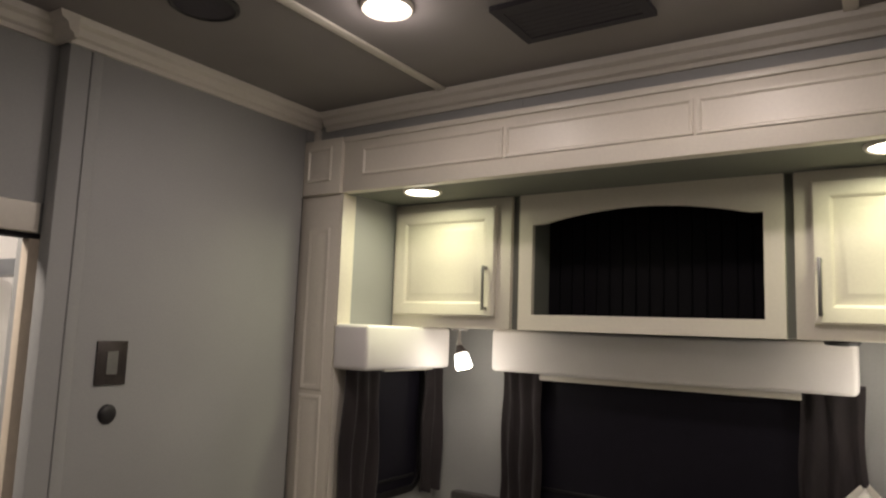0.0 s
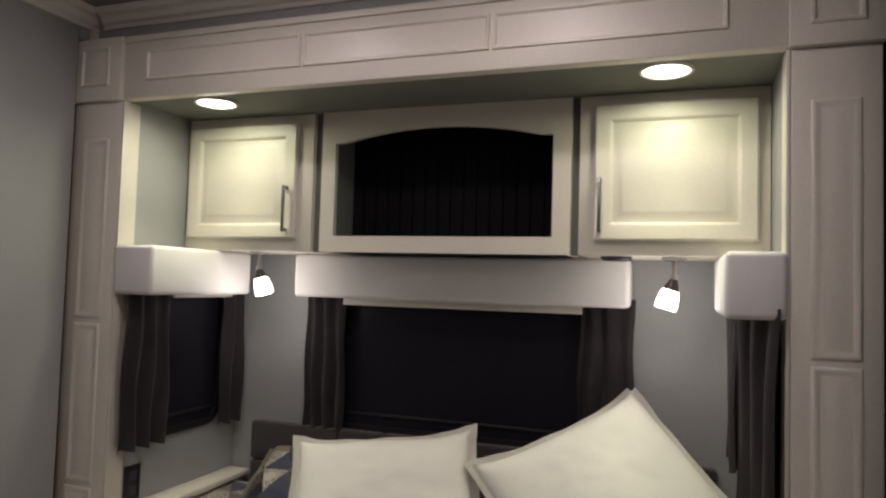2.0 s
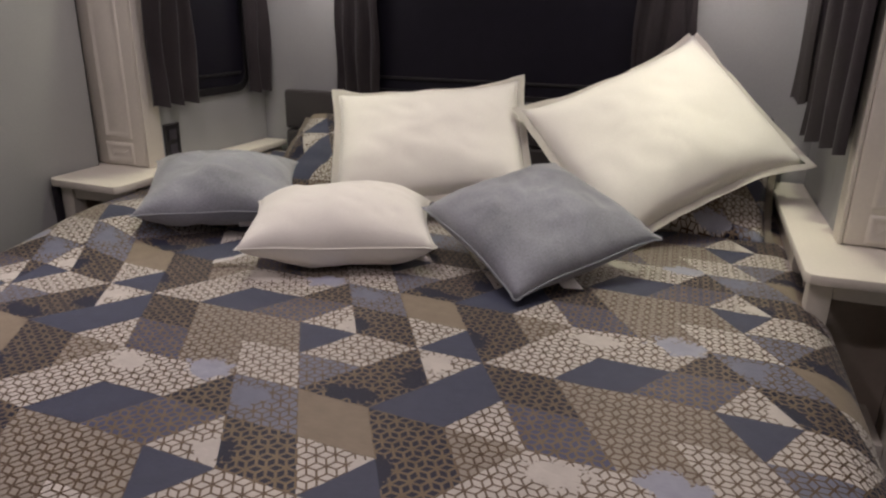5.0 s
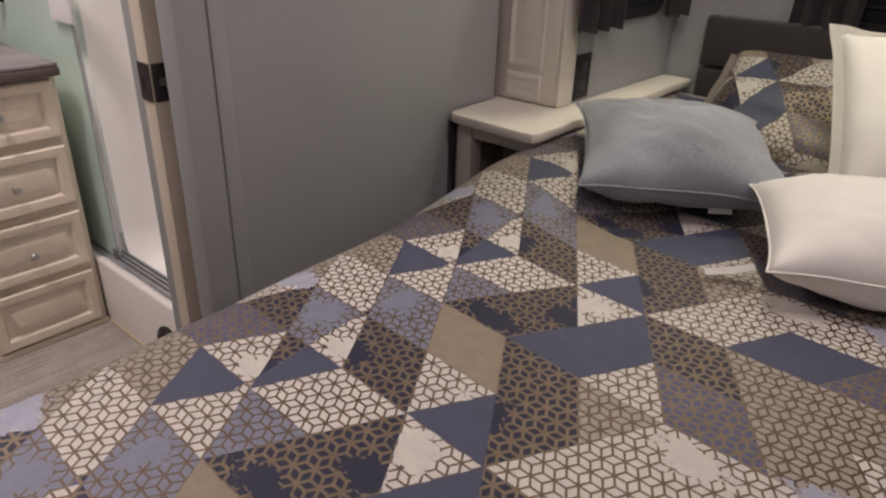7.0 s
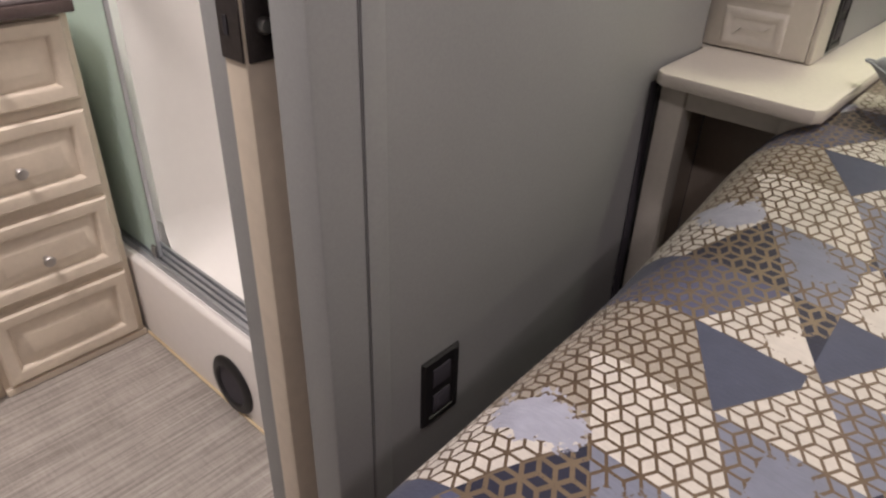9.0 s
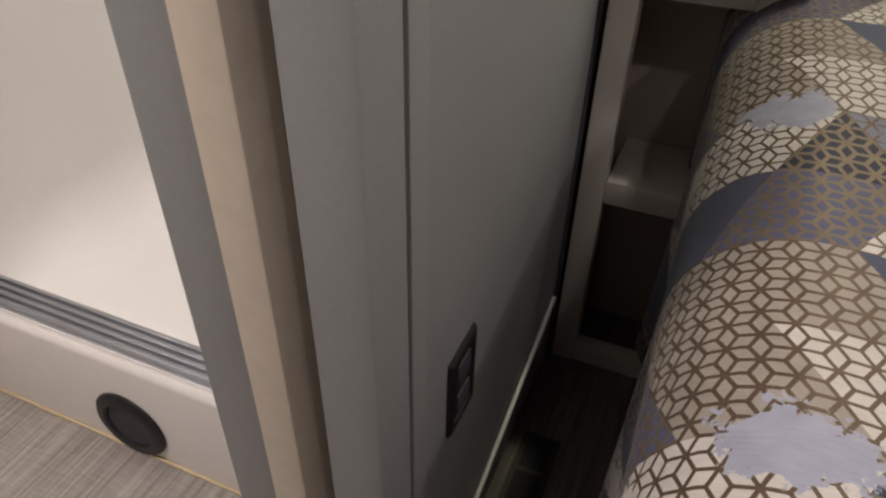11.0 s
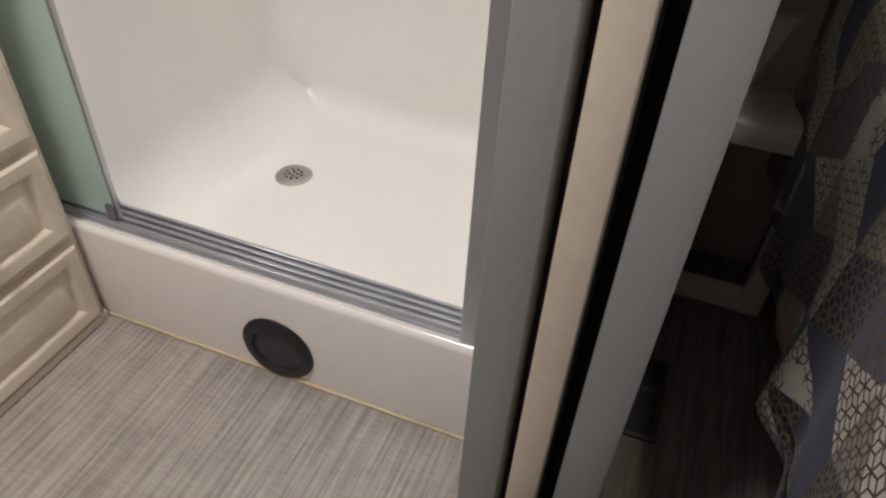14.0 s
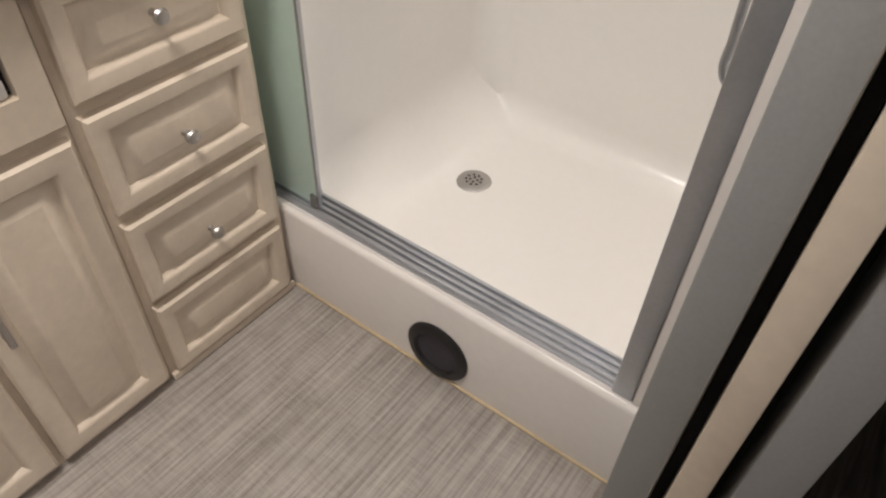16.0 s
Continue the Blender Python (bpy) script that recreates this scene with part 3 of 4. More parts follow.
def face_frame(x0, x1, z0, z1, ox0, ox1, oz0, oz1, arch=0.0, y0=FY, y1=FY + 0.02):
    """A board with one opening through it, whose upper edge may be arched."""
    bm = bmesh.new()
    n = 24
    top = []
    for k in range(n + 1):
        f = k / n
        s = min(1, max(0, (f - 0.06) / 0.88))
        top.append((ox0 + (ox1 - ox0) * f, oz1 + (arch * math.sin(math.pi * s) ** 0.8 if 0 < s < 1 else 0)))
    inner = [(ox0, oz0)] + top + [(ox1, oz0)]
    outer = [(x0, z0)] + [(x0 + (x1 - x0) * k / n, z1) for k in range(n + 1)] + [(x1, z0)]
    f = [[bm.verts.new((a, y, c)) for a, c in ring] for y in (y0, y1) for ring in (outer, inner)]
    m = len(inner)
    for k in range(m):
        j = (k + 1) % m
        bm.faces.new((f[0][k], f[0][j], f[1][j], f[1][k]))
        bm.faces.new((f[2][k], f[3][k], f[3][j], f[2][j]))
        bm.faces.new((f[1][k], f[1][j], f[3][j], f[3][k]))
        bm.faces.new((f[0][k], f[2][k], f[2][j], f[0][j]))
    return bm


def bow_handle(x, z, length, th, y):
    """Flat bow pull, upright."""
    bm = box(x - 0.005, x + 0.005, y - 0.026, y - 0.020, z - length / 2, z + length / 2, 0.002)
    box(x - 0.005, x + 0.005, y - 0.022, y, z + length / 2 - 0.012, z + length / 2 - 0.002, 0.001, 1, bm)
    box(x - 0.005, x + 0.005, y - 0.022, y, z - length / 2 + 0.002, z - length / 2 + 0.012, 0.001, 1, bm)
    return part("handle", bm, DARKNICKEL, th, "pewter bow handle")


def wall_cabinet(x0, x1, dx0, dx1, hx):
    th = thing("wall_cabinet", "cream raised-panel wall cabinet over the bed, closed", "cabinet", "wall cabinets over the bed")
    part("body", box(x0, x1, FY + 0.0005, AB - 0.002, 1.628, 2.0895, 0.003), PAINT, th)
    d = part("door", raised(dx1 - dx0, 0.387, 0.047, facing_y((dx0 + dx1) / 2, FY, 1.864), 0.020), PAINT, th)
    bow_handle(hx, 1.768, 0.155, d, FY - 0.020)
    return th


wall_cabinet(-1.634, -1.128, -1.616, -1.182, -1.212)
wall_cabinet(-0.252, 0.252, -0.208, 0.222, -0.190)
niche = thing("open_cabinet", "cream cabinet with an arched dark open niche over the bed", "cabinet")
part("face_frame", face_frame(-1.096, -0.276, 1.628, 2.0895, -1.046, -0.329, 1.680, 1.985, 0.040), PAINT, niche)
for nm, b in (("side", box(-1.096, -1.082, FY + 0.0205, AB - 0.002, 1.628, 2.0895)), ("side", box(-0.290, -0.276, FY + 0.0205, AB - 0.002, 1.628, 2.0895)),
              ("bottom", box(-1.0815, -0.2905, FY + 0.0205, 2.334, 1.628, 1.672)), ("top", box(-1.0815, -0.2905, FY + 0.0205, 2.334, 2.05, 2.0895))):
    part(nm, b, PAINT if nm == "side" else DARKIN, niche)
# left lining darker than the cabinet paint, as if little light reached it
part("lining", box(-1.0815, -1.0465, FY + 0.0205, 2.334, 1.6725, 2.0495), SOFFIT, niche, "side lining coloured a shaded grey-green")
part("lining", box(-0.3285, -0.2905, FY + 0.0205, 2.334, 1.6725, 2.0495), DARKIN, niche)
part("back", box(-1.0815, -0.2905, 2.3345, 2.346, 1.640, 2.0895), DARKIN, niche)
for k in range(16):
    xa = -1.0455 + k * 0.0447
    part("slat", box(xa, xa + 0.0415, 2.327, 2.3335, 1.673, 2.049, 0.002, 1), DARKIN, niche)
# shadows between the cabinets, given as strips in the soffit's dark colour
setting("gap_shade", box(-1.1275, -1.0965, FY + 0.02, FY + 0.06, 1.628, 2.0895), SOFFIT, "strip coloured as shade in the gap between the cabinets", "trim")
setting("gap_shade_2", box(-0.2755, -0.2525, FY + 0.02, FY + 0.06, 1.628, 2.0895), SOFFIT, "strip coloured as shade in the gap between the cabinets", "trim")


# reading lamps and the small dark puck
def reading_lamp(x, y, z, lean):
    th = thing("reading_lamp", "small adjustable reading lamp with a glowing frosted glass shade", "lamp", "reading lamps", at=(x, y, z))
    part("base", lathe([(0.0, 0.0), (0.034, 0.0), (0.034, -0.004), (0.028, -0.009), (0.0, -0.010)], (0, 0, 0)), NICKEL, th)
    part("stem", cyl((0, 0, -0.032), 0.006, 0.046), NICKEL, th)
    part("joint", lathe([(0, 0.011), (0.009, 0.008), (0.011, 0.0), (0.009, -0.008), (0, -0.011)], (0, 0, -0.058)), NICKEL, th)
    cup = lathe([(0.0, 0.0), (0.010, 0.0), (0.020, -0.022), (0.021, -0.034), (0.0, -0.034)], (0, 0, 0))
    cup.transform(Matrix.Translation((0, 0, -0.062)) @ Matrix.Rotation(radians(lean), 4, "Y"))
    part("socket", cup, BRONZE, th)
    sh = lathe([(0.019, -0.030), (0.025, -0.036), (0.029, -0.055), (0.031, -0.075), (0.030, -0.088), (0.027, -0.088), (0.028, -0.075), (0.026, -0.055), (0.021, -0.038)], (0, 0, 0))
    sh.transform(Matrix.Translation((0, 0, -0.062)) @ Matrix.Rotation(radians(lean), 4, "Y"))
    s = part("shade", sh, GLOWSHADE, th, "glowing frosted glass shade")
    s.visible_shadow = False
    return th


reading_lamp(-1.371, 2.262, 1.6275, -18)
reading_lamp(0.011, 2.262, 1.6275, 16)
tagged(link("puck_speaker", lathe([(0, 0), (0.045, 0), (0.045, -0.005), (0.038, -0.012), (0, -0.014)], (-0.150, 2.262, 1.6275)), BLACKPLASTIC, None, True), "flat dark round puck under the cabinet", "puck light")


# ---- windows ----
def rounded_rect(w, h, r, n=6):
    pts = []
    for cx, cz, a0 in ((w / 2 - r, h / 2 - r, 0), (-w / 2 + r, h / 2 - r, 90), (-w / 2 + r, -h / 2 + r, 180), (w / 2 - r, -h / 2 + r, 270)):
        for k in range(n + 1):
            a = radians(a0 + 90 * k / n)
            pts.append((cx + r * math.cos(a), cz + r * math.sin(a)))
    return pts


def window(name, w, h, r, m, label):
    th = thing(name, label, "window", kind="structure")
    th.matrix_world = m
    outer, inner = rounded_rect(w + 0.05, h + 0.05, r + 0.025), rounded_rect(w, h, r)
    bm = bmesh.new()
    rings = [[bm.verts.new((a, y, c)) for a, c in ring] for ring, y in ((outer, -0.001), (outer, -0.012), (inner, -0.014), (inner, -0.001))]
    for a, b in zip(rings, rings[1:]):
        for k in range(len(a)):
            bm.faces.new((a[k], a[(k + 1) % len(a)], b[(k + 1) % len(a)], b[k]))
    part("window_frame", bm, BLACKPLASTIC, th)
    part("pane", prism(inner, "y", -0.005, -0.001), NIGHT, th, "dark glass at night")
    part("sill_bar", box(-w / 2 + 0.02, w / 2 - 0.02, -0.012, -0.0055, -h / 2 + 0.035, -h / 2 + 0.045, 0.002, 1), BLACKPLASTIC, th)
    return th


window("window_1", 1.02, 0.50, 0.05, Matrix.Translation((-0.70, AB, 1.26)), "wide dark window behind the bed at night")
window("window_2", 0.36, 0.46, 0.05, Matrix.Translation((AL, 2.21, 1.245)) @ Matrix.Rotation(radians(90), 4, "Z"), "small dark side window with rounded corners")
window("window_3", 0.36, 0.46, 0.05, Matrix.Translation((AR, 2.21, 1.245)) @ Matrix.Rotation(radians(-90), 4, "Z"), "small dark side window with rounded corners")


def pleated(w, z0, z1, folds, depth, m, seed):
    """A curtain that hangs in soft folds, gathered at its top."""
    rng = random.Random(seed)
    nx, nz = folds * 8, 16
    ph = [rng.uniform(-0.6, 0.6) for _ in range(folds + 2)]
    bm = bmesh.new()
    grid = []
    for j in range(nz + 1):
        f = j / nz
        row = []
        for i in range(nx + 1):
            g = i / nx
            a = g * folds * 2 * math.pi + ph[int(g * folds)] * math.sin(math.pi * ((g * folds) % 1)) * (0.3 + 0.7 * (1 - f))
            d = depth * (0.45 + 0.55 * (1 - f)) * math.sin(a) + 0.006 * math.sin(3.1 * g + 4 * f)
            x = (g - 0.5) * w * (1 + 0.05 * math.sin(3 * f + seed)) + 0.004 * math.sin(9 * f + 5 * g)
            row.append(bm.verts.new((x, -abs(depth) - 0.012 + d, z0 + (z1 - z0) * f + 0.004 * math.sin(a) * (1 - f))))
        grid.append(row)
    for j in range(nz):
        for i in range(nx):
            bm.faces.new((grid[j][i], grid[j][i + 1], grid[j + 1][i + 1], grid[j + 1][i]))
    bmesh.ops.solidify(bm, geom=bm.faces[:], thickness=0.002)
    bm.transform(m)
    return bm


def curtain(w, z0, z1, folds, m, seed):
    return tagged(link("curtain", pleated(w, z0, z1, folds, 0.018, m, seed), CURTAIN, None, True), "dark taupe curtain hanging in folds beside the window", "curtain", "taupe curtains")


MB = Matrix.Translation((0, AB - 0.016, 0))
ML = Matrix.Translation((AL + 0.016, 0, 0)) @ Matrix.Rotation(radians(90), 4, "Z")
MR = Matrix.Translation((AR - 0.016, 0, 0)) @ Matrix.Rotation(radians(-90), 4, "Z")
curtain(0.165, 0.97, 1.500, 3, MB @ Matrix.Translation((-1.215, 0, 0)), 1)
curtain(0.180, 0.97, 1.500, 3, MB @ Matrix.Translation((-0.195, 0, 0)), 2)
curtain(0.200, 0.985, 1.500, 3, ML @ Matrix.Translation((1.985, 0, 0)), 3)
curtain(0.130, 0.985, 1.500, 2, ML @ Matrix.Translation((2.430, 0, 0)), 4)
curtain(0.270, 0.995, 1.500, 3, Matrix.Translation((0.226, 2.010, 0)) @ Matrix.Rotation(radians(-76), 4, "Z"), 5)
curtain(0.250, 1.070, 1.500, 4, MR @ Matrix.Translation((-2.262, -0.040, 0)), 6)


def cornice(x0, x1, y0, y1, label):
    return tagged(link("window_cornice", box(x0, x1, y0, y1, 1.474, 1.627, 0.014, 3), UPHOL, None, True), label, "cornice", "window cornices")


cornice(-1.297, -0.120, 2.372, AB - 0.002, "long white upholstered cornice over the bed window")
cornice(AL + 0.002, -1.484, 1.870, 2.380, "short white upholstered cornice over the side window")
cornice(0.122, AR - 0.002, 1.870, 2.380, "short white upholstered cornice over the side window")
shade = thing("roller_shade", "cream roller shade drawn up under the cornice", "roller shade")
part("bottom_rail", box(-1.130, -0.270, 2.440, 2.452, 1.448, 1.466, 0.003), TRIM, shade)
part("cloth", box(-1.130, -0.270, 2.443, 2.447, 1.466, 1.60), UPHOL, shade)
sh2 = thing("roller_shade", "cream roller shade drawn up over the side window", "roller shade")
part("bottom_rail", box(AL + 0.070, AL + 0.082, 2.06, 2.37, 1.462, 1.476, 0.003), TRIM, sh2)
part("cloth", box(AL + 0.074, AL + 0.078, 2.06, 2.37, 1.476, 1.60), UPHOL, sh2)


# ---- nightstands ----
def nightstand(flip):
    """Cream stand with an open cubby, and a ledge that runs back along the alcove wall."""
    cx = (AL + AR) / 2
    def fx(x):
        return x if not flip else 2 * cx - x
    def bx(x0, x1, *a, **k):
        return box(min(fx(x0), fx(x1)), max(fx(x0), fx(x1)), *a, **k)
    th = thing("nightstand", "cream nightstand with an open cubby and a ledge along the wall", "nightstand", "nightstands")
    out = [(-1.858, 1.915), (-1.858, 1.868), (-1.803, 1.865), (-1.803, 1.690), (-1.798, 1.672), (-1.782, 1.660), (-1.570, 1.652), (-1.552, 1.656), (-1.542, 1.672), (-1.542, 2.505), (-1.634, 2.505), (-1.634, 1.915)]
    bm = prism([(fx(x), y) for x, y in out], "z", 0.778, 0.8)
    bmesh.ops.bevel(bm, geom=[e for e in bm.edges if abs(e.verts[0].co.z - e.verts[1].co.z) < 1e-5], offset=0.0035, segments=2, profile=0.5, affect="EDGES")
    part("top", bm, PAINT, th)
    part("leg", bx(-1.800, -1.756, 1.700, 1.745, 0.0, 0.7775, 0.003), PAINT, th)
    part("leg", bx(-1.604, -1.560, 1.700, 1.745, 0.0, 0.7775, 0.003), PAINT, th)
    part("apron", bx(-1.7555, -1.6045, 1.706, 1.726, 0.735, 0.7775, 0.002), PAINT, th)
    part("shelf", bx(-1.7555, -1.6045, 1.703, 1.8795, 0.385, 0.430, 0.003), PAINT, th)
    part("bottom_rail", bx(-1.7555, -1.6045, 1.704, 1.730, 0.0, 0.05, 0.002), PAINT, th)
    part("side_panel", bx(-1.797, -1.785, 1.7455, 1.8795, 0.0, 0.7775), INSIDE, th)
    part("back_panel", bx(-1.784, -1.58, 1.880, 1.892, 0.0, 0.7775), INSIDE, th)
    part("ledge_support", bx(-1.580, -1.562, 1.9625, 2.50, 0.0, 0.7775), PAINT, th)
    return th


nightstand(False)
nightstand(True)

# ---- bed ----
BX0, BX1, BY0, BTOP = -1.632, 0.250, 0.38, 0.712
bed = thing("bed", "wide bed with a dark base, mattress and brown upholstered headboard", "bed")
part("base", box(-1.47, 0.09, 0.52, 2.44, 0.0, 0.36, 0.006), BASEWOOD, bed)
part("mattress", box(-1.535, 0.155, 0.47, 2.44, 0.36, 0.670, 0.05, 4), CREAMFAB, bed)
for za, zb in ((0.42, 0.845), (0.850, 0.992)):
    for xa, xb in ((-1.517, -0.976), (-0.972, -0.408), (-0.404, 0.140)):
        part("headboard_panel", box(xa, xb, 2.462, 2.514, za, zb, 0.012, 3), HEADFAB, bed, "padded brown headboard panel")


def drape():
    """Quilt over the bed: flat on top with soft lumps, rounded over the edges, hanging in loose folds at the sides."""
    r = 0.110
    def over(s, edge):
        """How far out and how far down the cloth is at the length s past the start of the rounding."""
        if s <= 0:
            return s, 0.0
        q = r * math.pi / 2
        if s < q:
            return r * math.sin(s / r), r * (1 - math.cos(s / r))
        return r, r + (s - q)
    drop = 0.52
    xs0, xs1 = BX0 + r, BX1 - r
    ys0 = BY0 + r
    u = np.concatenate([np.linspace(xs0 - drop, xs0, 26), np.linspace(xs0, xs1, 84)[1:], np.linspace(xs1, xs1 + drop, 20)[1:]])
    v = np.concatenate([np.linspace(ys0 - drop, ys0, 20), np.linspace(ys0, 2.440, 100)[1:]])
    bm = bmesh.new()
    rows, flat = [], {}
    for b in v:
        row = []
        for a in u:
            dx = dz = dy = 0.0
            x, y = a, b
            if a < xs0:
                o, dz = over(xs0 - a, 0)
                x = xs0 - o
            elif a > xs1:
                o, dz = over(a - xs1, 0)
                x = xs1 + o
            if b < ys0:
                o, d2 = over(ys0 - b, 0)
                y = ys0 - o
                dz = max(dz, d2)
            lump = 0.007 * noise.noise(Vector((a * 2.3, b * 2.3, 0.0))) + 0.0035 * noise.noise(Vector((a * 8, b * 8, 3.0)))
            near_head = max(0.0, min(1.0, (b - 1.15) / 0.50))
            near_side = max(0.0, min(1.0, (-1.24 - a) / 0.22))
            lump += 0.058 * near_head ** 2 * (3 - 2 * near_head) * near_side ** 2 * (3 - 2 * near_side)
            hang = max(0.0, dz - r) / 0.4
            wave = hang * (0.016 * math.sin(b * 17 + 1.3 * math.sin(b * 5)) + 0.010 * math.sin(b * 41 + 2))
            side = -1 if a < xs0 else (1 if a > xs1 else 0)
            x += side * (wave + 0.03 * hang * noise.noise(Vector((0.3, b * 3, 1.0)))) + 0.010 * noise.noise(Vector((1.0, b * 1.7, 5.0))) * (1 if side else 0)
            if b < ys0:
                y -= hang * 0.016 * math.sin(a * 19)
            # the bed narrows a little towards its foot
            x += 0.030 * (1.6 - b) / 1.1 * max(0.0, min(1.0, (-0.69 - a) / 0.9))
            vert = bm.verts.new((x, y, BTOP - dz + lump * (1 if dz < r else 0.3)))
            flat[vert] = (a, b)
            row.append(vert)
        rows.append(row)
    th = thing("quilt", "quilt printed with navy, cream, tan and slate rhombs, gold lattice", "quilt")
    place = {vert: vert.co.copy() for row in rows for vert in row}
    nu, nv = len(u) - 1, len(v) - 1
    for name, keep in (("cover", lambda i, j: 1 < i < nu - 2 and j > 1), ("hem", lambda i, j: not (1 < i < nu - 2 and j > 1))):
        made, pm = {}, bmesh.new()
        uvl = pm.loops.layers.uv.new("UVMap")
        for j in range(nv):
            for i in range(nu):
                if not keep(i, j):
                    continue
                q = (rows[j][i], rows[j][i + 1], rows[j + 1][i + 1], rows[j + 1][i])
                for c in q:
                    if c not in made:
                        made[c] = pm.verts.new(place[c])
                f = pm.faces.new([made[c] for c in q])
                for lp, c in zip(f.loops, q):
                    lp[uvl].uv = flat[c]
        me = bpy.data.meshes.new(name)
        pm.to_mesh(me)
        pm.free()
        me.materials.append(QUILT)
        me.shade_smooth()
        ob = new(name, me)
        ob.parent = th
        so = ob.modifiers.new("thick", "SOLIDIFY")
        so.thickness, so.offset = (0.008 if name == "cover" else 0.012), -1
    bm.free()
    return th


drape()


# ---- pillows ----
def pillow(name, w, h, thick, m, material, label, flange=0.0, seed=0, sag=0.0, ears=0.06, piping=None, peak=None, lumps=0.22):
    """A stuffed cushion with pinched corners; w and h lie in local x and z, it faces local -y."""
    rng = Vector((seed * 3.7, seed * 1.9, 0))
    n = 34
    ear_x, ear_z, power = (ears, ears, 2.2) if peak is None else (ears, peak, 3.4)

    def outline(a, b):
        """Point of the flat outline, drawn in between the corners."""
        return a * w / 2 * (1 - ear_x * (1 - abs(b) ** power)), b * h / 2 * (1 - ear_z * (1 - abs(a) ** power))
    bm = bmesh.new()
    uvl = bm.loops.layers.uv.new("UVMap")
    flat = {}
    grids = []
    for sgn in (-1, 1):
        g = []
        for j in range(n + 1):
            row = []
            for i in range(n + 1):
                a, b = 2 * i / n - 1, 2 * j / n - 1
                fa, fb = max(0, 1 - abs(a) ** 2.2), max(0, 1 - abs(b) ** 2.2)
                puff = (fa * fb) ** 0.48
                x, z = outline(a, b)
                wr = noise.noise(Vector((a * 1.6, b * 1.6, sgn * 2.0)) + rng)
                cr = abs(noise.noise(Vector((a * 3.6 + 1.5 * b, b * 2.8, sgn * 5.0)) + rng))
                y = sgn * thick / 2 * puff * (1 + 0.20 * wr - lumps * cr)
                z -= sag * (1 - b * b) * 0.5
                y += 0.012 * noise.noise(Vector((a * 1.1, b * 1.1, 9.0)) + rng)
                v = bm.verts.new((x, y, z))
                flat[v] = (a * w / 2 + (3.0 if sgn > 0 else 0), b * h / 2)
                row.append(v)
            g.append(row)
        grids.append(g)
    for g, sgn in zip(grids, (-1, 1)):
        for j in range(n):
            for i in range(n):
                q = (g[j][i], g[j][i + 1], g[j + 1][i + 1], g[j + 1][i])
                f = bm.faces.new(q if sgn < 0 else q[::-1])
                for lp in f.loops:
                    lp[uvl].uv = flat[lp.vert]
    bmesh.ops.remove_doubles(bm, verts=bm.verts[:], dist=0.0004)
    rim = [(-1 + 2 * k / n, -1) for k in range(n)] + [(1, -1 + 2 * k / n) for k in range(n)] + [(1 - 2 * k / n, 1) for k in range(n)] + [(-1, 1 - 2 * k / n) for k in range(n)]
    th = thing(name, label, "pillow", at=(0, 0, 0))
    th.matrix_world = m
    me = bpy.data.meshes.new("cushion")
    bm.to_mesh(me)
    bm.free()
    me.materials.append(material)
    me.shade_smooth()
    ob = new("cushion", me)
    ob.parent = th
    def edge(a, b):
        x, z = outline(a, b)
        return Vector((x, 0.012 * noise.noise(Vector((a * 1.1, b * 1.1, 9.0)) + rng), z - sag * (1 - b * b) * 0.5))
    if flange:
        fm = bmesh.new()
        ins, outs = [], []
        for k, (a, b) in enumerate(rim):
            p = edge(a, b)
            d = Vector((a if abs(a) > 0.999 else 0, 0, b if abs(b) > 0.999 else 0))
            wob = 0.004 * noise.noise(Vector((k * 0.21, seed, 0)))
            ins.append(fm.verts.new(p - d * 0.012))
            outs.append(fm.verts.new(p + d * flange + Vector((0, wob * 2, 0))))
        for k in range(len(rim)):
            j = (k + 1) % len(rim)
            fm.faces.new((ins[k], ins[j], outs[j], outs[k]))
        bmesh.ops.solidify(fm, geom=fm.faces[:], thickness=0.005)
        part("flange", fm, material, th)
    if piping:
        t = tube([tuple(edge(a, b)) for a, b in rim[::2] + rim[:1]], 0.0017, "piping", piping, th)
    return th


def lying(x, y, z, yaw, tilt, roll=0):
    """Pose of a cushion that lies on its back; tilt lifts its far edge."""
    return Matrix.Translation((x, y, z)) @ Matrix.Rotation(radians(yaw), 4, "Z") @ Matrix.Rotation(radians(-90 + tilt), 4, "X") @ Matrix.Rotation(radians(roll), 4, "Y")


def leaning(x, y, z, yaw, back, roll):
    """Pose of a cushion that stands and leans back by so many degrees."""
    return Matrix.Translation((x, y, z)) @ Matrix.Rotation(radians(yaw), 4, "Z") @ Matrix.Rotation(radians(-back), 4, "X") @ Matrix.Rotation(radians(roll), 4, "Y")


pillow("pillow", 0.544, 0.418, 0.17, leaning(-0.781, 2.065, 0.914, 13.7, 46.4, -7.6), CREAMFAB, "large cream linen flanged pillow leaning at the headboard", 0.020, 1, 0.0, 0.05, peak=0.17, lumps=0.10)
pillow("pillow", 0.563, 0.503, 0.19, leaning(-0.166, 2.180, 0.962, 12.9, 46.0, -31.0), CREAMFAB, "large cream linen flanged pillow, tilted on its corner against the headboard", 0.020, 2, 0.0, 0.03, peak=0.15, lumps=0.12)
pillow("pillow", 0.43, 0.30, 0.18, lying(-0.825, 1.610, 0.795, 24, 5), CREAMFAB, "small cream lumbar pillow lying on the quilt", 0.0, 3, 0.0, 0.07, CREAMFAB, lumps=0.12)
pillow("pillow", 0.385, 0.385, 0.16, lying(-0.385, 1.725, 0.820, 15, 18, 55), GREYFAB, "square blue-grey velvet pillow lying on the quilt with its corner forward", 0.0, 4, 0.0, 0.055, PIPING)
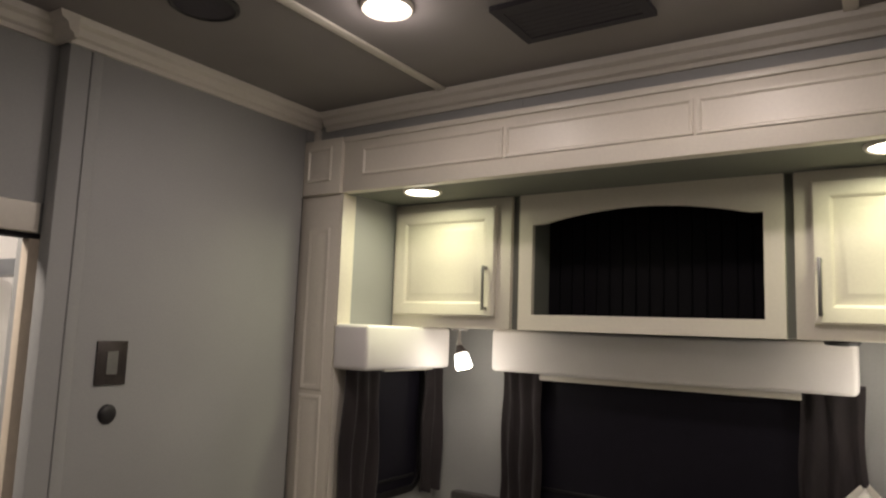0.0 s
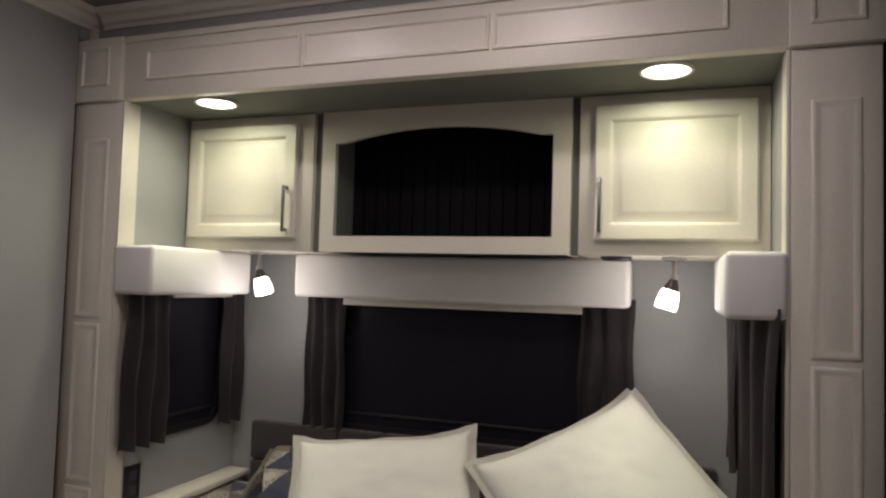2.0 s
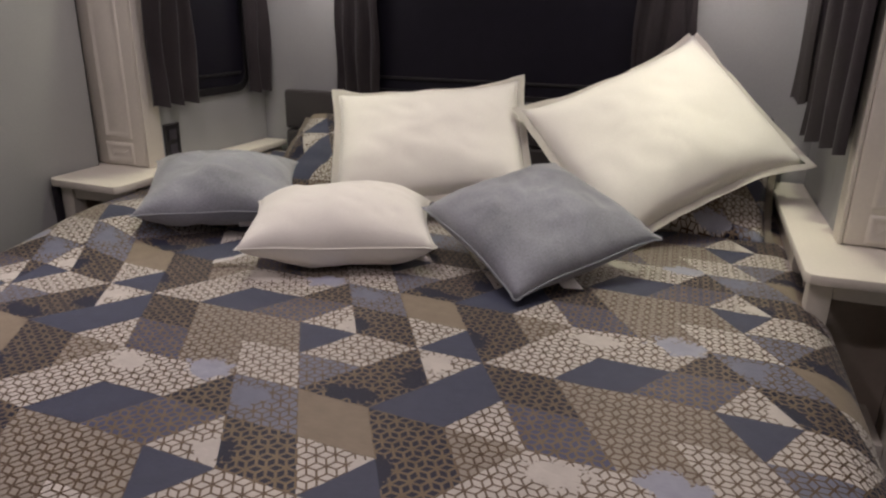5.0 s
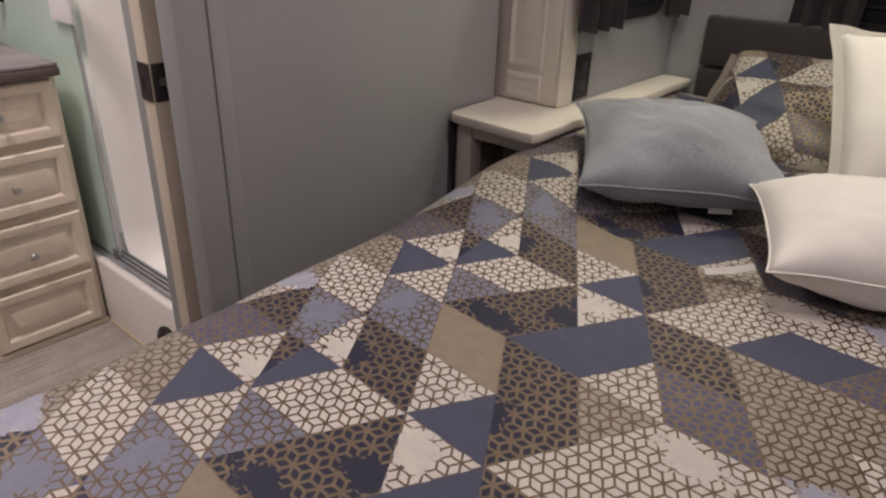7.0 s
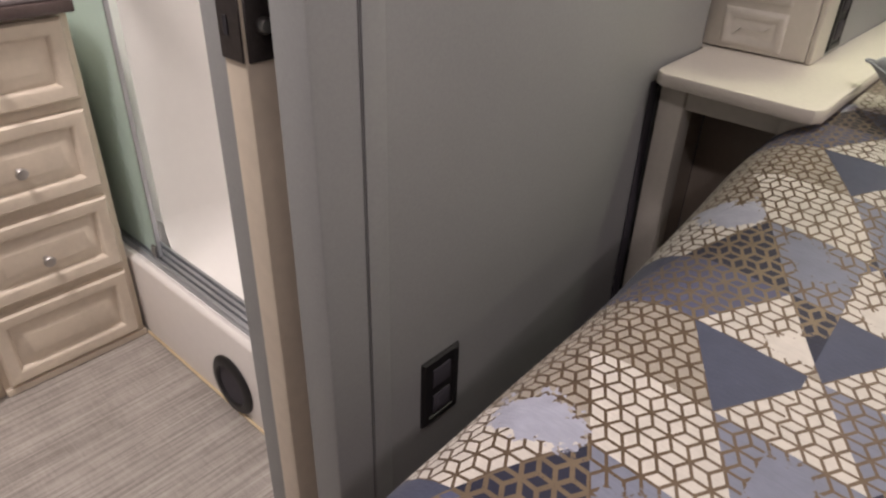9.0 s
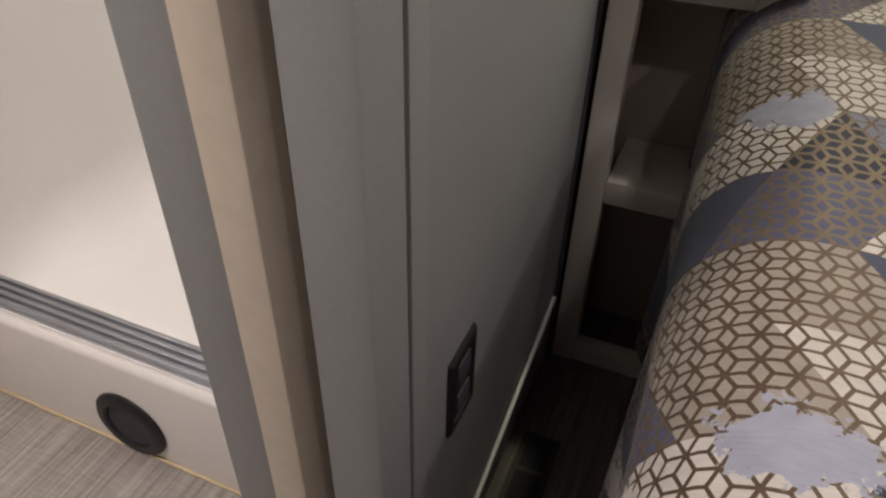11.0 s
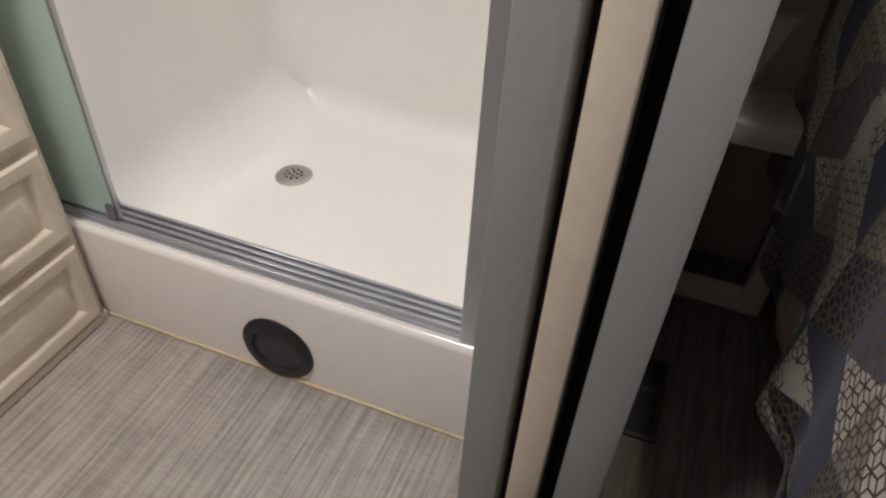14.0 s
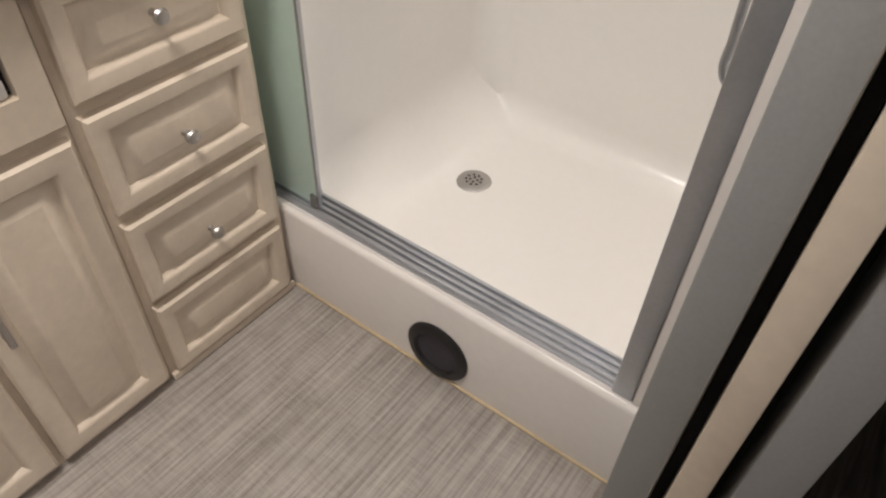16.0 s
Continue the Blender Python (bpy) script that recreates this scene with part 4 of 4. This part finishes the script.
pillow("pillow", 0.40, 0.40, 0.175, lying(-1.268, 1.760, 0.808, 36, 8, 4), GREYFAB, "square blue-grey velvet pillow lying beside the nightstand", 0.0, 5, 0.0, 0.09, PIPING)
pillow("pillow", 0.62, 0.42, 0.16, leaning(-1.105, 2.315, 0.785, 3, 54, 3), SHAM, "quilt-printed pillow sham against the headboard", 0.018, 6, 0.0, 0.05)
pillow("pillow", 0.60, 0.42, 0.15, leaning(-0.150, 2.330, 0.800, -2, 66, 2), SHAM, "quilt-printed pillow sham behind the cream pillow", 0.018, 7, 0.0, 0.05)
# ---- doorway and sliding door ----
door = thing("door_1", "cream sliding pocket door pushed open into the wall", "door", kind="structure")
part("leaf", box(-1.923, -1.885, 0.977, 1.62, 0.015, 1.815, 0.003), BATHPAINT, door)
lt = part("latch_plate", box(-1.922, -1.886, 0.9745, 0.9768, 0.925, 0.990, 0.0008, 1), BRONZE, door, "dark bronze latch plate")
part("latch_slot", box(-1.912, -1.905, 0.9735, 0.9744, 0.948, 0.966), GAP, lt)
pl = part("pull_plate", box(-1.8848, -1.8815, 0.979, 1.0270, 0.925, 0.990, 0.001, 1), BRONZE, door, "dark bronze pull plate")
part("thumb_turn", lathe([(0, 0), (0.008, 0), (0.008, 0.005), (0.006, 0.008), (0, 0.008)], (-1.8815, 0.997, 0.958), "x"), DARKNICKEL, pl)
setting("pocket_track", box(-1.925, -1.883, 0.16, 1.62, 1.8155, 1.8275), GAP, "dark overhead door track", "track")
# near-black pieces added inside the pocket, where only shade falls
setting("pocket_shade", box(-1.8868, -1.8652, 1.10, 1.62, 0.0, 1.81), GAP, "dark sheet standing in for shade in the door pocket", "pocket")
setting("pocket_shade_strip", box(-1.8845, -1.8815, 1.030, 1.099, 0.0, 0.90), SEAL, "black strip standing in for shade in the door pocket", "seal")
setting("pocket_shade_back", box(-1.9395, -1.9245, 1.06, 1.62, 0.0, 1.81), GAP, "dark sheet standing in for shade in the door pocket", "pocket")

# ---- shower ----
SX0, SX1, SYF, SYB = -2.80, -2.066, 1.17, 1.90
setting("wall_shower_return", box(-1.994, -1.940, 0.998, 1.93, 0.0, CZ, 0.003), WALL, "narrow grey wall beside the shower opening", "wall", True)
setting("wall_bath_back", box(-3.50, -1.94, 1.97, 2.02, 0.0, CZ), WALL, "grey bathroom wall behind the shower", "wall")
setting("wall_bath_left", box(-3.44, -3.39, -0.70, 1.97, 0.0, CZ), WALL, "grey bathroom wall behind the vanity", "wall")
setting("wall_bath_front", box(-3.44, -1.93, -0.75, -0.70, 0.0, CZ), WALL, "grey bathroom wall", "wall")


def shower_stall():
    """Moulded pan with coved corners that flow up into the walls."""
    th = thing("shower_stall", "white moulded acrylic shower pan and walls", "shower")
    bm = bmesh.new()
    n = 14
    def prof(d, r):
        # distance from the wall to height along a cove of radius r
        return r - math.sqrt(max(0.0, r * r - (r - d) ** 2)) if d < r else 0.0
    xs = sorted({round(SX0 + 0.16 * (1 - math.cos(k / n * math.pi / 2)), 4) for k in range(n + 1)} | {round(SX1 - 0.05 * (1 - math.cos(k / 8 * math.pi / 2)), 4) for k in range(9)} | {-2.60 + 0.06 * k for k in range(8)})
    ys = sorted({round(SYB - 0.07 * (1 - math.cos(k / n * math.pi / 2)), 4) for k in range(n + 1)} | {round(1.262 + 0.04 * (1 - math.cos(k / 6 * math.pi / 2)), 4) for k in range(7)} | {1.32 + 0.06 * k for k in range(9)})
    g = []
    for y in ys:
        row = []
        for x in xs:
            z = 0.120 + 0.012 * min(1, math.hypot(x + 2.615, y - 1.59) / 0.35)
            z += max(prof(x - SX0, 0.16), prof(SX1 - x, 0.05), prof(SYB - y, 0.07), prof(y - 1.262, 0.04))
            row.append(bm.verts.new((x, y, z)))
        g.append(row)
    for j in range(len(ys) - 1):
        for i in range(len(xs) - 1):
            bm.faces.new((g[j][i], g[j][i + 1], g[j + 1][i + 1], g[j + 1][i]))
    part("pan", bm, ACRYLIC, th)
    part("side_wall", box(SX0 - 0.03, SX0, 1.262, SYB + 0.03, 0.28, 1.98, 0.0), ACRYLIC, th)
    part("side_wall", box(SX1, SX1 + 0.03, 1.262, SYB + 0.03, 0.165, 1.98, 0.0), ACRYLIC, th)
    part("back_wall", box(SX0, SX1, SYB, SYB + 0.03, 0.185, 1.98, 0.0), ACRYLIC, th)
    # rounded upright corners
    for cx, sx in ((SX0, 1), (SX1, -1)):
        arc = [(cx + sx * 0.08 * (1 - math.sin(k * math.pi / 20)), SYB - 0.08 * (1 - math.cos(k * math.pi / 20))) for k in range(11)]
        part("corner_cove", prism([(cx, SYB)] + arc, "z", 0.15, 1.98), ACRYLIC, th)
    d = lathe([(0.0, 0.004), (0.012, 0.0045), (0.032, 0.004), (0.041, 0.002), (0.045, 0.0), (0.0, 0.0)], (-2.621, 1.603, 0.121))
    dr = part("drain", d, NICKEL, th, "chrome round drain strainer")
    for ring, cnt in ((0.009, 4), (0.019, 9)):
        for k in range(cnt):
            a = 2 * math.pi * k / cnt + ring * 40
            part("hole", cyl((-2.621 + ring * math.cos(a), 1.603 + ring * math.sin(a), 0.1257), 0.0032, 0.0012, seg=10), GAP, dr)
    return th


shower_stall()
setting("wall_shower_filler", box(-3.39, SX0 - 0.031, 1.262, 1.90, 0.0, CZ), ACRYLIC, "white wall beside the shower", "wall")

curb = thing("shower_curb", "white moulded shower curb with a round black vent cap", "shower curb")
R = [(SYF, 0.0), (1.260, 0.0), (1.260, 0.214), (1.196, 0.214), (1.188, 0.224), (1.180, 0.226), (1.173, 0.222), (SYF, 0.214)]
part("curb_front", prism(R, "x", -3.385, -1.9945), CURB, curb)
part("caulk_line", box(-2.80, -1.9945, SYF - 0.006, SYF - 0.0005, 0.0, 0.007, 0.002, 1), CAULK, curb, "yellowed caulk along the floor")
vent = thing("vent_cap", "round black vent cap on the shower curb", "vent")
part("ring", lathe([(0.072, 0.0), (0.072, 0.004), (0.066, 0.009), (0.052, 0.010), (0.048, 0.006), (0.048, 0.0)], (-2.401, SYF - 0.0005, 0.074), "-y"), BLACKPLASTIC, vent)
part("dish", lathe([(0.048, 0.003), (0.030, 0.0015), (0.0, 0.001)], (-2.401, SYF - 0.0008, 0.074), "-y"), SEAL, vent)

track = thing("shower_track", "grey grooved aluminium shower door track on the curb", "door track")
for k in range(4):
    y0 = 1.200 + k * 0.015
    part("rib", box(-3.38, -2.067, y0, y0 + 0.008, 0.2145, 0.231, 0.0012, 1), ALU, track)
part("channel", box(-3.38, -2.067, 1.1985, 1.2585, 0.2142, 0.221), ALU, track)
frame_ = thing("shower_door_frame", "satin aluminium frame of the shower opening", "door frame")
part("jamb", box(-2.0665, -2.0300, 1.186, 1.258, 0.2145, 1.80, 0.003), ALU, frame_)
part("jamb_lip", box(-2.0294, -1.9945, 1.183, 1.258, 0.2265, 1.80, 0.002, 1), CURB, frame_)
part("header", box(-3.38, -2.067, 1.186, 1.258, 1.745, 1.800, 0.004), ALU, frame_)
panel = thing("shower_door", "frosted green glass sliding shower door pushed aside", "shower door")
gl = part("pane", box(-3.37, -2.747, 1.213, 1.219, 0.232, 1.744, 0.0015, 1), FROST, panel)
gl.visible_shadow = False
part("edge_strip", box(-2.7468, -2.740, 1.211, 1.221, 0.232, 1.744, 0.001, 1), ALU, panel)
part("guide", box(-2.760, -2.742, 1.204, 1.211, 0.2315, 0.262, 0.001, 1), DARKNICKEL, panel)
part("pull", box(-2.845, -2.715, 1.200, 1.2108, 0.935, 1.06, 0.004), UPHOL, panel, "pale square pull plate")
kb = thing("glass_knob", "small dark knob on the frosted shower glass", "knob")
part("knob", lathe([(0, 0), (0.012, 0), (0.010, 0.010), (0.018, 0.020), (0.016, 0.026), (0, 0.028)], (-3.215, 1.2125, 0.955), "-y"), BLACKPLASTIC, kb)
bar = thing("grab_handle", "grey curved handle on the shower wall", "handle")
tube([(-2.0665, 1.285, 0.735), (-2.085, 1.283, 0.745), (-2.090, 1.283, 0.79), (-2.090, 1.283, 0.99), (-2.085, 1.283, 1.04), (-2.0665, 1.285, 1.05)], 0.006, "grip", ALU, bar)

# ---- vanity ----
VX = -2.790


def knob(y, z, th, x):
    return part("knob", lathe([(0.0, 0.0), (0.006, 0.0), (0.0045, 0.006), (0.005, 0.012), (0.011, 0.016), (0.0125, 0.021), (0.010, 0.026), (0.0, 0.028)], (x, y, z), "x", 24), NICKEL, th, "brushed nickel knob")


def front(y0, y1, z0, z1, rail):
    return raised(y1 - y0, z1 - z0, rail, facing_x(VX - 0.019, (y0 + y1) / 2, (z0 + z1) / 2), 0.019)


drawers = thing("drawer_unit", "antique white four-drawer vanity unit with nickel knobs", "drawers")
part("body", box(-3.385, VX - 0.0195, 0.834, 1.163, 0.0, 0.800, 0.002), BATHPAINT, drawers)
for z0, z1, kn in ((0.628, 0.790, 0.712), (0.428, 0.604, 0.512), (0.226, 0.402, 0.306), (0.026, 0.203, None)):
    d = part("drawer", front(0.846, 1.146, z0, z1, 0.032), BATHPAINT, drawers)
    if kn:
        knob(0.991, kn, d, VX)
part("base_trim", box(VX - 0.0192, VX - 0.006, 0.834, 1.163, 0.0, 0.018, 0.002, 1), BATHPAINT, drawers)

sink = thing("vanity_cabinet", "antique white vanity cabinet with raised-panel doors", "cabinet")
part("body", box(-3.385, VX - 0.0195, 0.330, 0.8335, 0.0, 0.800, 0.002), BATHPAINT, sink)
for y0, y1, hy in ((0.604, 0.824, 0.628), (0.372, 0.592, 0.566)):
    d = part("door", front(y0, y1, 0.026, 0.585, 0.040), BATHPAINT, sink)
    bm = box(VX + 0.018, VX + 0.024, hy - 0.005, hy + 0.005, 0.34, 0.45, 0.002, 1)
    box(VX, VX + 0.02, hy - 0.004, hy + 0.004, 0.352, 0.360, 0, 1, bm)
    box(VX, VX + 0.02, hy - 0.004, hy + 0.004, 0.430, 0.438, 0, 1, bm)
    part("handle", bm, NICKEL, d, "brushed nickel bar handle")
fr = face_frame(0.372, 0.824, 0.612, 0.795, 0.430, 0.783, 0.672, 0.768, 0.0, 0.0, 0.019)
fr.transform(Matrix.Translation((VX, 0, 0)) @ Matrix.Rotation(radians(90), 4, "Z"))
part("upper_front", fr, BATHPAINT, sink)
part("tray", box(VX - 0.0193, VX - 0.0185, 0.430, 0.783, 0.672, 0.768), GAP, sink, "dark open slot")
for k, (y0, y1, z0, z1, mt) in enumerate(((0.46, 0.776, 0.674, 0.700, UPHOL), (0.60, 0.772, 0.7005, 0.722, BASEWOOD), (0.64, 0.778, 0.7225, 0.740, GREYFAB), (0.52, 0.776, 0.7405, 0.757, UPHOL))):
    part("folded_cloth", box(VX - 0.0184, VX - 0.006 - 0.002 * k, y0, y1, z0, z1, 0.004), mt, sink, "folded cloth in the slot")
ctop = thing("countertop", "mottled grey-brown laminate vanity countertop with dark edge", "countertop")
part("slab", box(-3.388, VX + 0.012, 0.310, 1.1665, 0.8245, 0.836, 0.003), COUNTER, ctop)
part("edge", box(-3.388, VX + 0.020, 0.306, 1.1675, 0.8005, 0.824, 0.004), COUNTEREDGE, ctop, "dark front edge")
setting("trim_splash", box(-3.389, -3.372, 1.165, 1.185, 0.838, 1.45, 0.003), BATHPAINT, "cream trim beside the backsplash", "trim", True)
splash = thing("backsplash", "linear mosaic backsplash in cream, brown and black", "backsplash", kind="structure")
part("grout", box(-3.389, -3.386, 0.31, 1.164, 0.838, 1.14), INSIDE, splash)
TILES = [mat("mosaic_cream", (0.62, 0.56, 0.46), 0.2), mat("mosaic_black", (0.02, 0.018, 0.02), 0.15), mat("mosaic_brown", (0.16, 0.11, 0.08), 0.2), mat("mosaic_grey", (0.36, 0.33, 0.30), 0.25)]
rt = random.Random(4)
for r in range(16):
    y = 0.312 - rt.uniform(0, 0.05)
    while y < 1.16:
        ln = rt.choice((0.06, 0.09, 0.13))
        a, b = max(0.312, y), min(1.163, y + ln - 0.002)
        if b - a > 0.01:
            part("tile", box(-3.3858, -3.378, a, b, 0.840 + r * 0.0185, 0.8565 + r * 0.0185), rt.choice(TILES + TILES[1:2] * 2), splash, smooth=False)
        y += ln
lamp = thing("bath_lamp", "flat round white lamp on the bathroom ceiling", "lamp", at=(-2.44, 0.44, CZ - 0.0005))
part("shade", lathe([(0.17, 0.0), (0.17, -0.012), (0.145, -0.030), (0.08, -0.036), (0, -0.037)], (0, 0, 0)), GLOWLED, lamp)
# ---- small fixtures ----
sw = thing("light_switch", "dark bronze wall switch plate with a grey rocker", "switch")
part("plate", box(LW, LW + 0.006, 1.140, 1.228, 1.438, 1.556, 0.002), BRONZE, sw)
part("rocker", box(LW + 0.006, LW + 0.009, 1.168, 1.200, 1.466, 1.528, 0.001, 1), DARKNICKEL, sw, "grey rocker")
tagged(link("thermostat", lathe([(0, 0), (0.026, 0), (0.026, 0.003), (0.022, 0.008), (0.010, 0.011), (0, 0.0115)], (LW, 1.186, 1.360), "x"), BLACKPLASTIC, None, True), "round dark thermostat dial below the switch", "thermostat")


def socket(name, m, w, h, label):
    th = thing(name, label, "outlet", "black outlets")
    part("plate", stepped(w, h, [(0, 0), (0, 0.003), (0.003, 0.006), (0.012, 0.006), (0.013, 0.004)], m), BLACKPLASTIC, th)
    for dz in (-h * 0.2, h * 0.2):
        part("receptacle", stepped(w * 0.46, h * 0.26, [(0, 0.004), (0, 0.006), (0.002, 0.007)], m @ Matrix.Translation((0, 0, dz))), SEAL, th)
    return th


socket("outlet", facing_x(LW, 1.177, 0.445), 0.074, 0.117, "black outlet plate low on the grey wall")
socket("outlet", facing_x(AL, 1.995, 0.865), 0.070, 0.115, "black outlet plate above the nightstand ledge")

# ceiling fittings
sp = thing("ceiling_speaker", "round black speaker grille in the ceiling", "speaker", at=(-1.42, 1.105, CZ - 0.0005))
part("rim", lathe([(0.085, 0.0), (0.085, -0.006), (0.076, -0.010), (0.072, -0.006), (0.072, 0)], (0, 0, 0)), BLACKPLASTIC, sp)
part("grille", lathe([(0.072, -0.005), (0.03, -0.008), (0, -0.0085)], (0, 0, 0)), SEAL, sp)
cv = thing("ceiling_vent", "black rectangular air vent in the ceiling", "vent", at=(-0.645, 1.560, CZ - 0.0005))
part("frame", face_frame(-0.17, 0.17, -0.105, 0.105, -0.145, 0.145, -0.08, 0.08, 0.0, -0.014, 0.0), GAP, cv)
part("backing", box(-0.145, 0.145, -0.002, 0.0, -0.08, 0.08), GAP, cv)
for k in range(7):
    bm = box(-0.145, 0.145, -0.012, -0.009, -0.010, 0.010)
    bm.transform(Matrix.Translation((0, 0, -0.066 + 0.022 * k)) @ Matrix.Rotation(radians(0), 4, "X"))
    part("slat", bm, GAP, cv)
cv.matrix_world = Matrix.Translation((-0.645, 1.560, CZ - 0.0005)) @ Matrix.Rotation(radians(-90), 4, "X") @ Matrix.Rotation(radians(180), 4, "Z")

REGISTER = mat("brown_register", (0.055, 0.046, 0.038), 0.5, 0.2, 0.1, 20, 160)
# floor register beside the bed
fr2 = thing("floor_register", "grey metal floor register with dark slots beside the bed", "vent", at=(-1.755, 1.39, 0.0005))
part("frame", box(-0.034, 0.034, -0.10, 0.10, 0.0, 0.004, 0.001, 1), REGISTER, fr2)
part("slot", box(-0.024, 0.024, -0.090, 0.012, 0.0042, 0.0048), GAP, fr2)
part("slot", box(-0.024, 0.024, 0.022, 0.090, 0.0042, 0.0048), GAP, fr2)
tagged(tube([(LW + 0.006, 1.655, 0.19), (LW + 0.006, 1.45, 0.145), (LW + 0.006, 1.26, 0.10), (LW + 0.006, 1.10, 0.062), (LW + 0.006, 1.03, 0.006)], 0.004, "white_cable", CORD), "thin white cable along the foot of the wall", "cable")


guide = thing("door_guide", "small white plastic floor guide of the sliding door", "door guide")
part("foot", box(-1.968, -1.930, 0.972, 0.997, 0.0, 0.006, 0.002, 1), CORD, guide)
part("cheek", box(-1.938, -1.931, 0.974, 0.997, 0.0062, 0.024, 0.0015, 1), NICKEL, guide)


# sewn-in tags on the cushions
def cloth_tag(pts, w, label="small white cloth tag on the cushion"):
    bm = bmesh.new()
    rows = []
    for k, p in enumerate(pts):
        rows.append([bm.verts.new(Vector(p) + Vector(s)) for s in ((-w[0] / 2, -w[1] / 2, -w[2] / 2), (w[0] / 2, w[1] / 2, w[2] / 2))])
    for a, b in zip(rows, rows[1:]):
        bm.faces.new((a[0], a[1], b[1], b[0]))
    bmesh.ops.solidify(bm, geom=bm.faces[:], thickness=0.001)
    return tagged(link("cloth_tag", bm, TAG, None, True), label, "tag", "cushion tags")


cloth_tag([(-1.000, 1.485, 0.738), (-1.030, 1.465, 0.728), (-1.062, 1.440, 0.724)], (0.010, -0.022, 0.0))
cloth_tag([(-0.300, 1.612, 0.768), (-0.296, 1.600, 0.742), (-0.272, 1.592, 0.724)], (0.040, 0.012, 0.0))
cloth_tag([(-1.128, 1.672, 0.778), (-1.126, 1.664, 0.758), (-1.124, 1.662, 0.738)], (0.036, 0.026, 0.0))
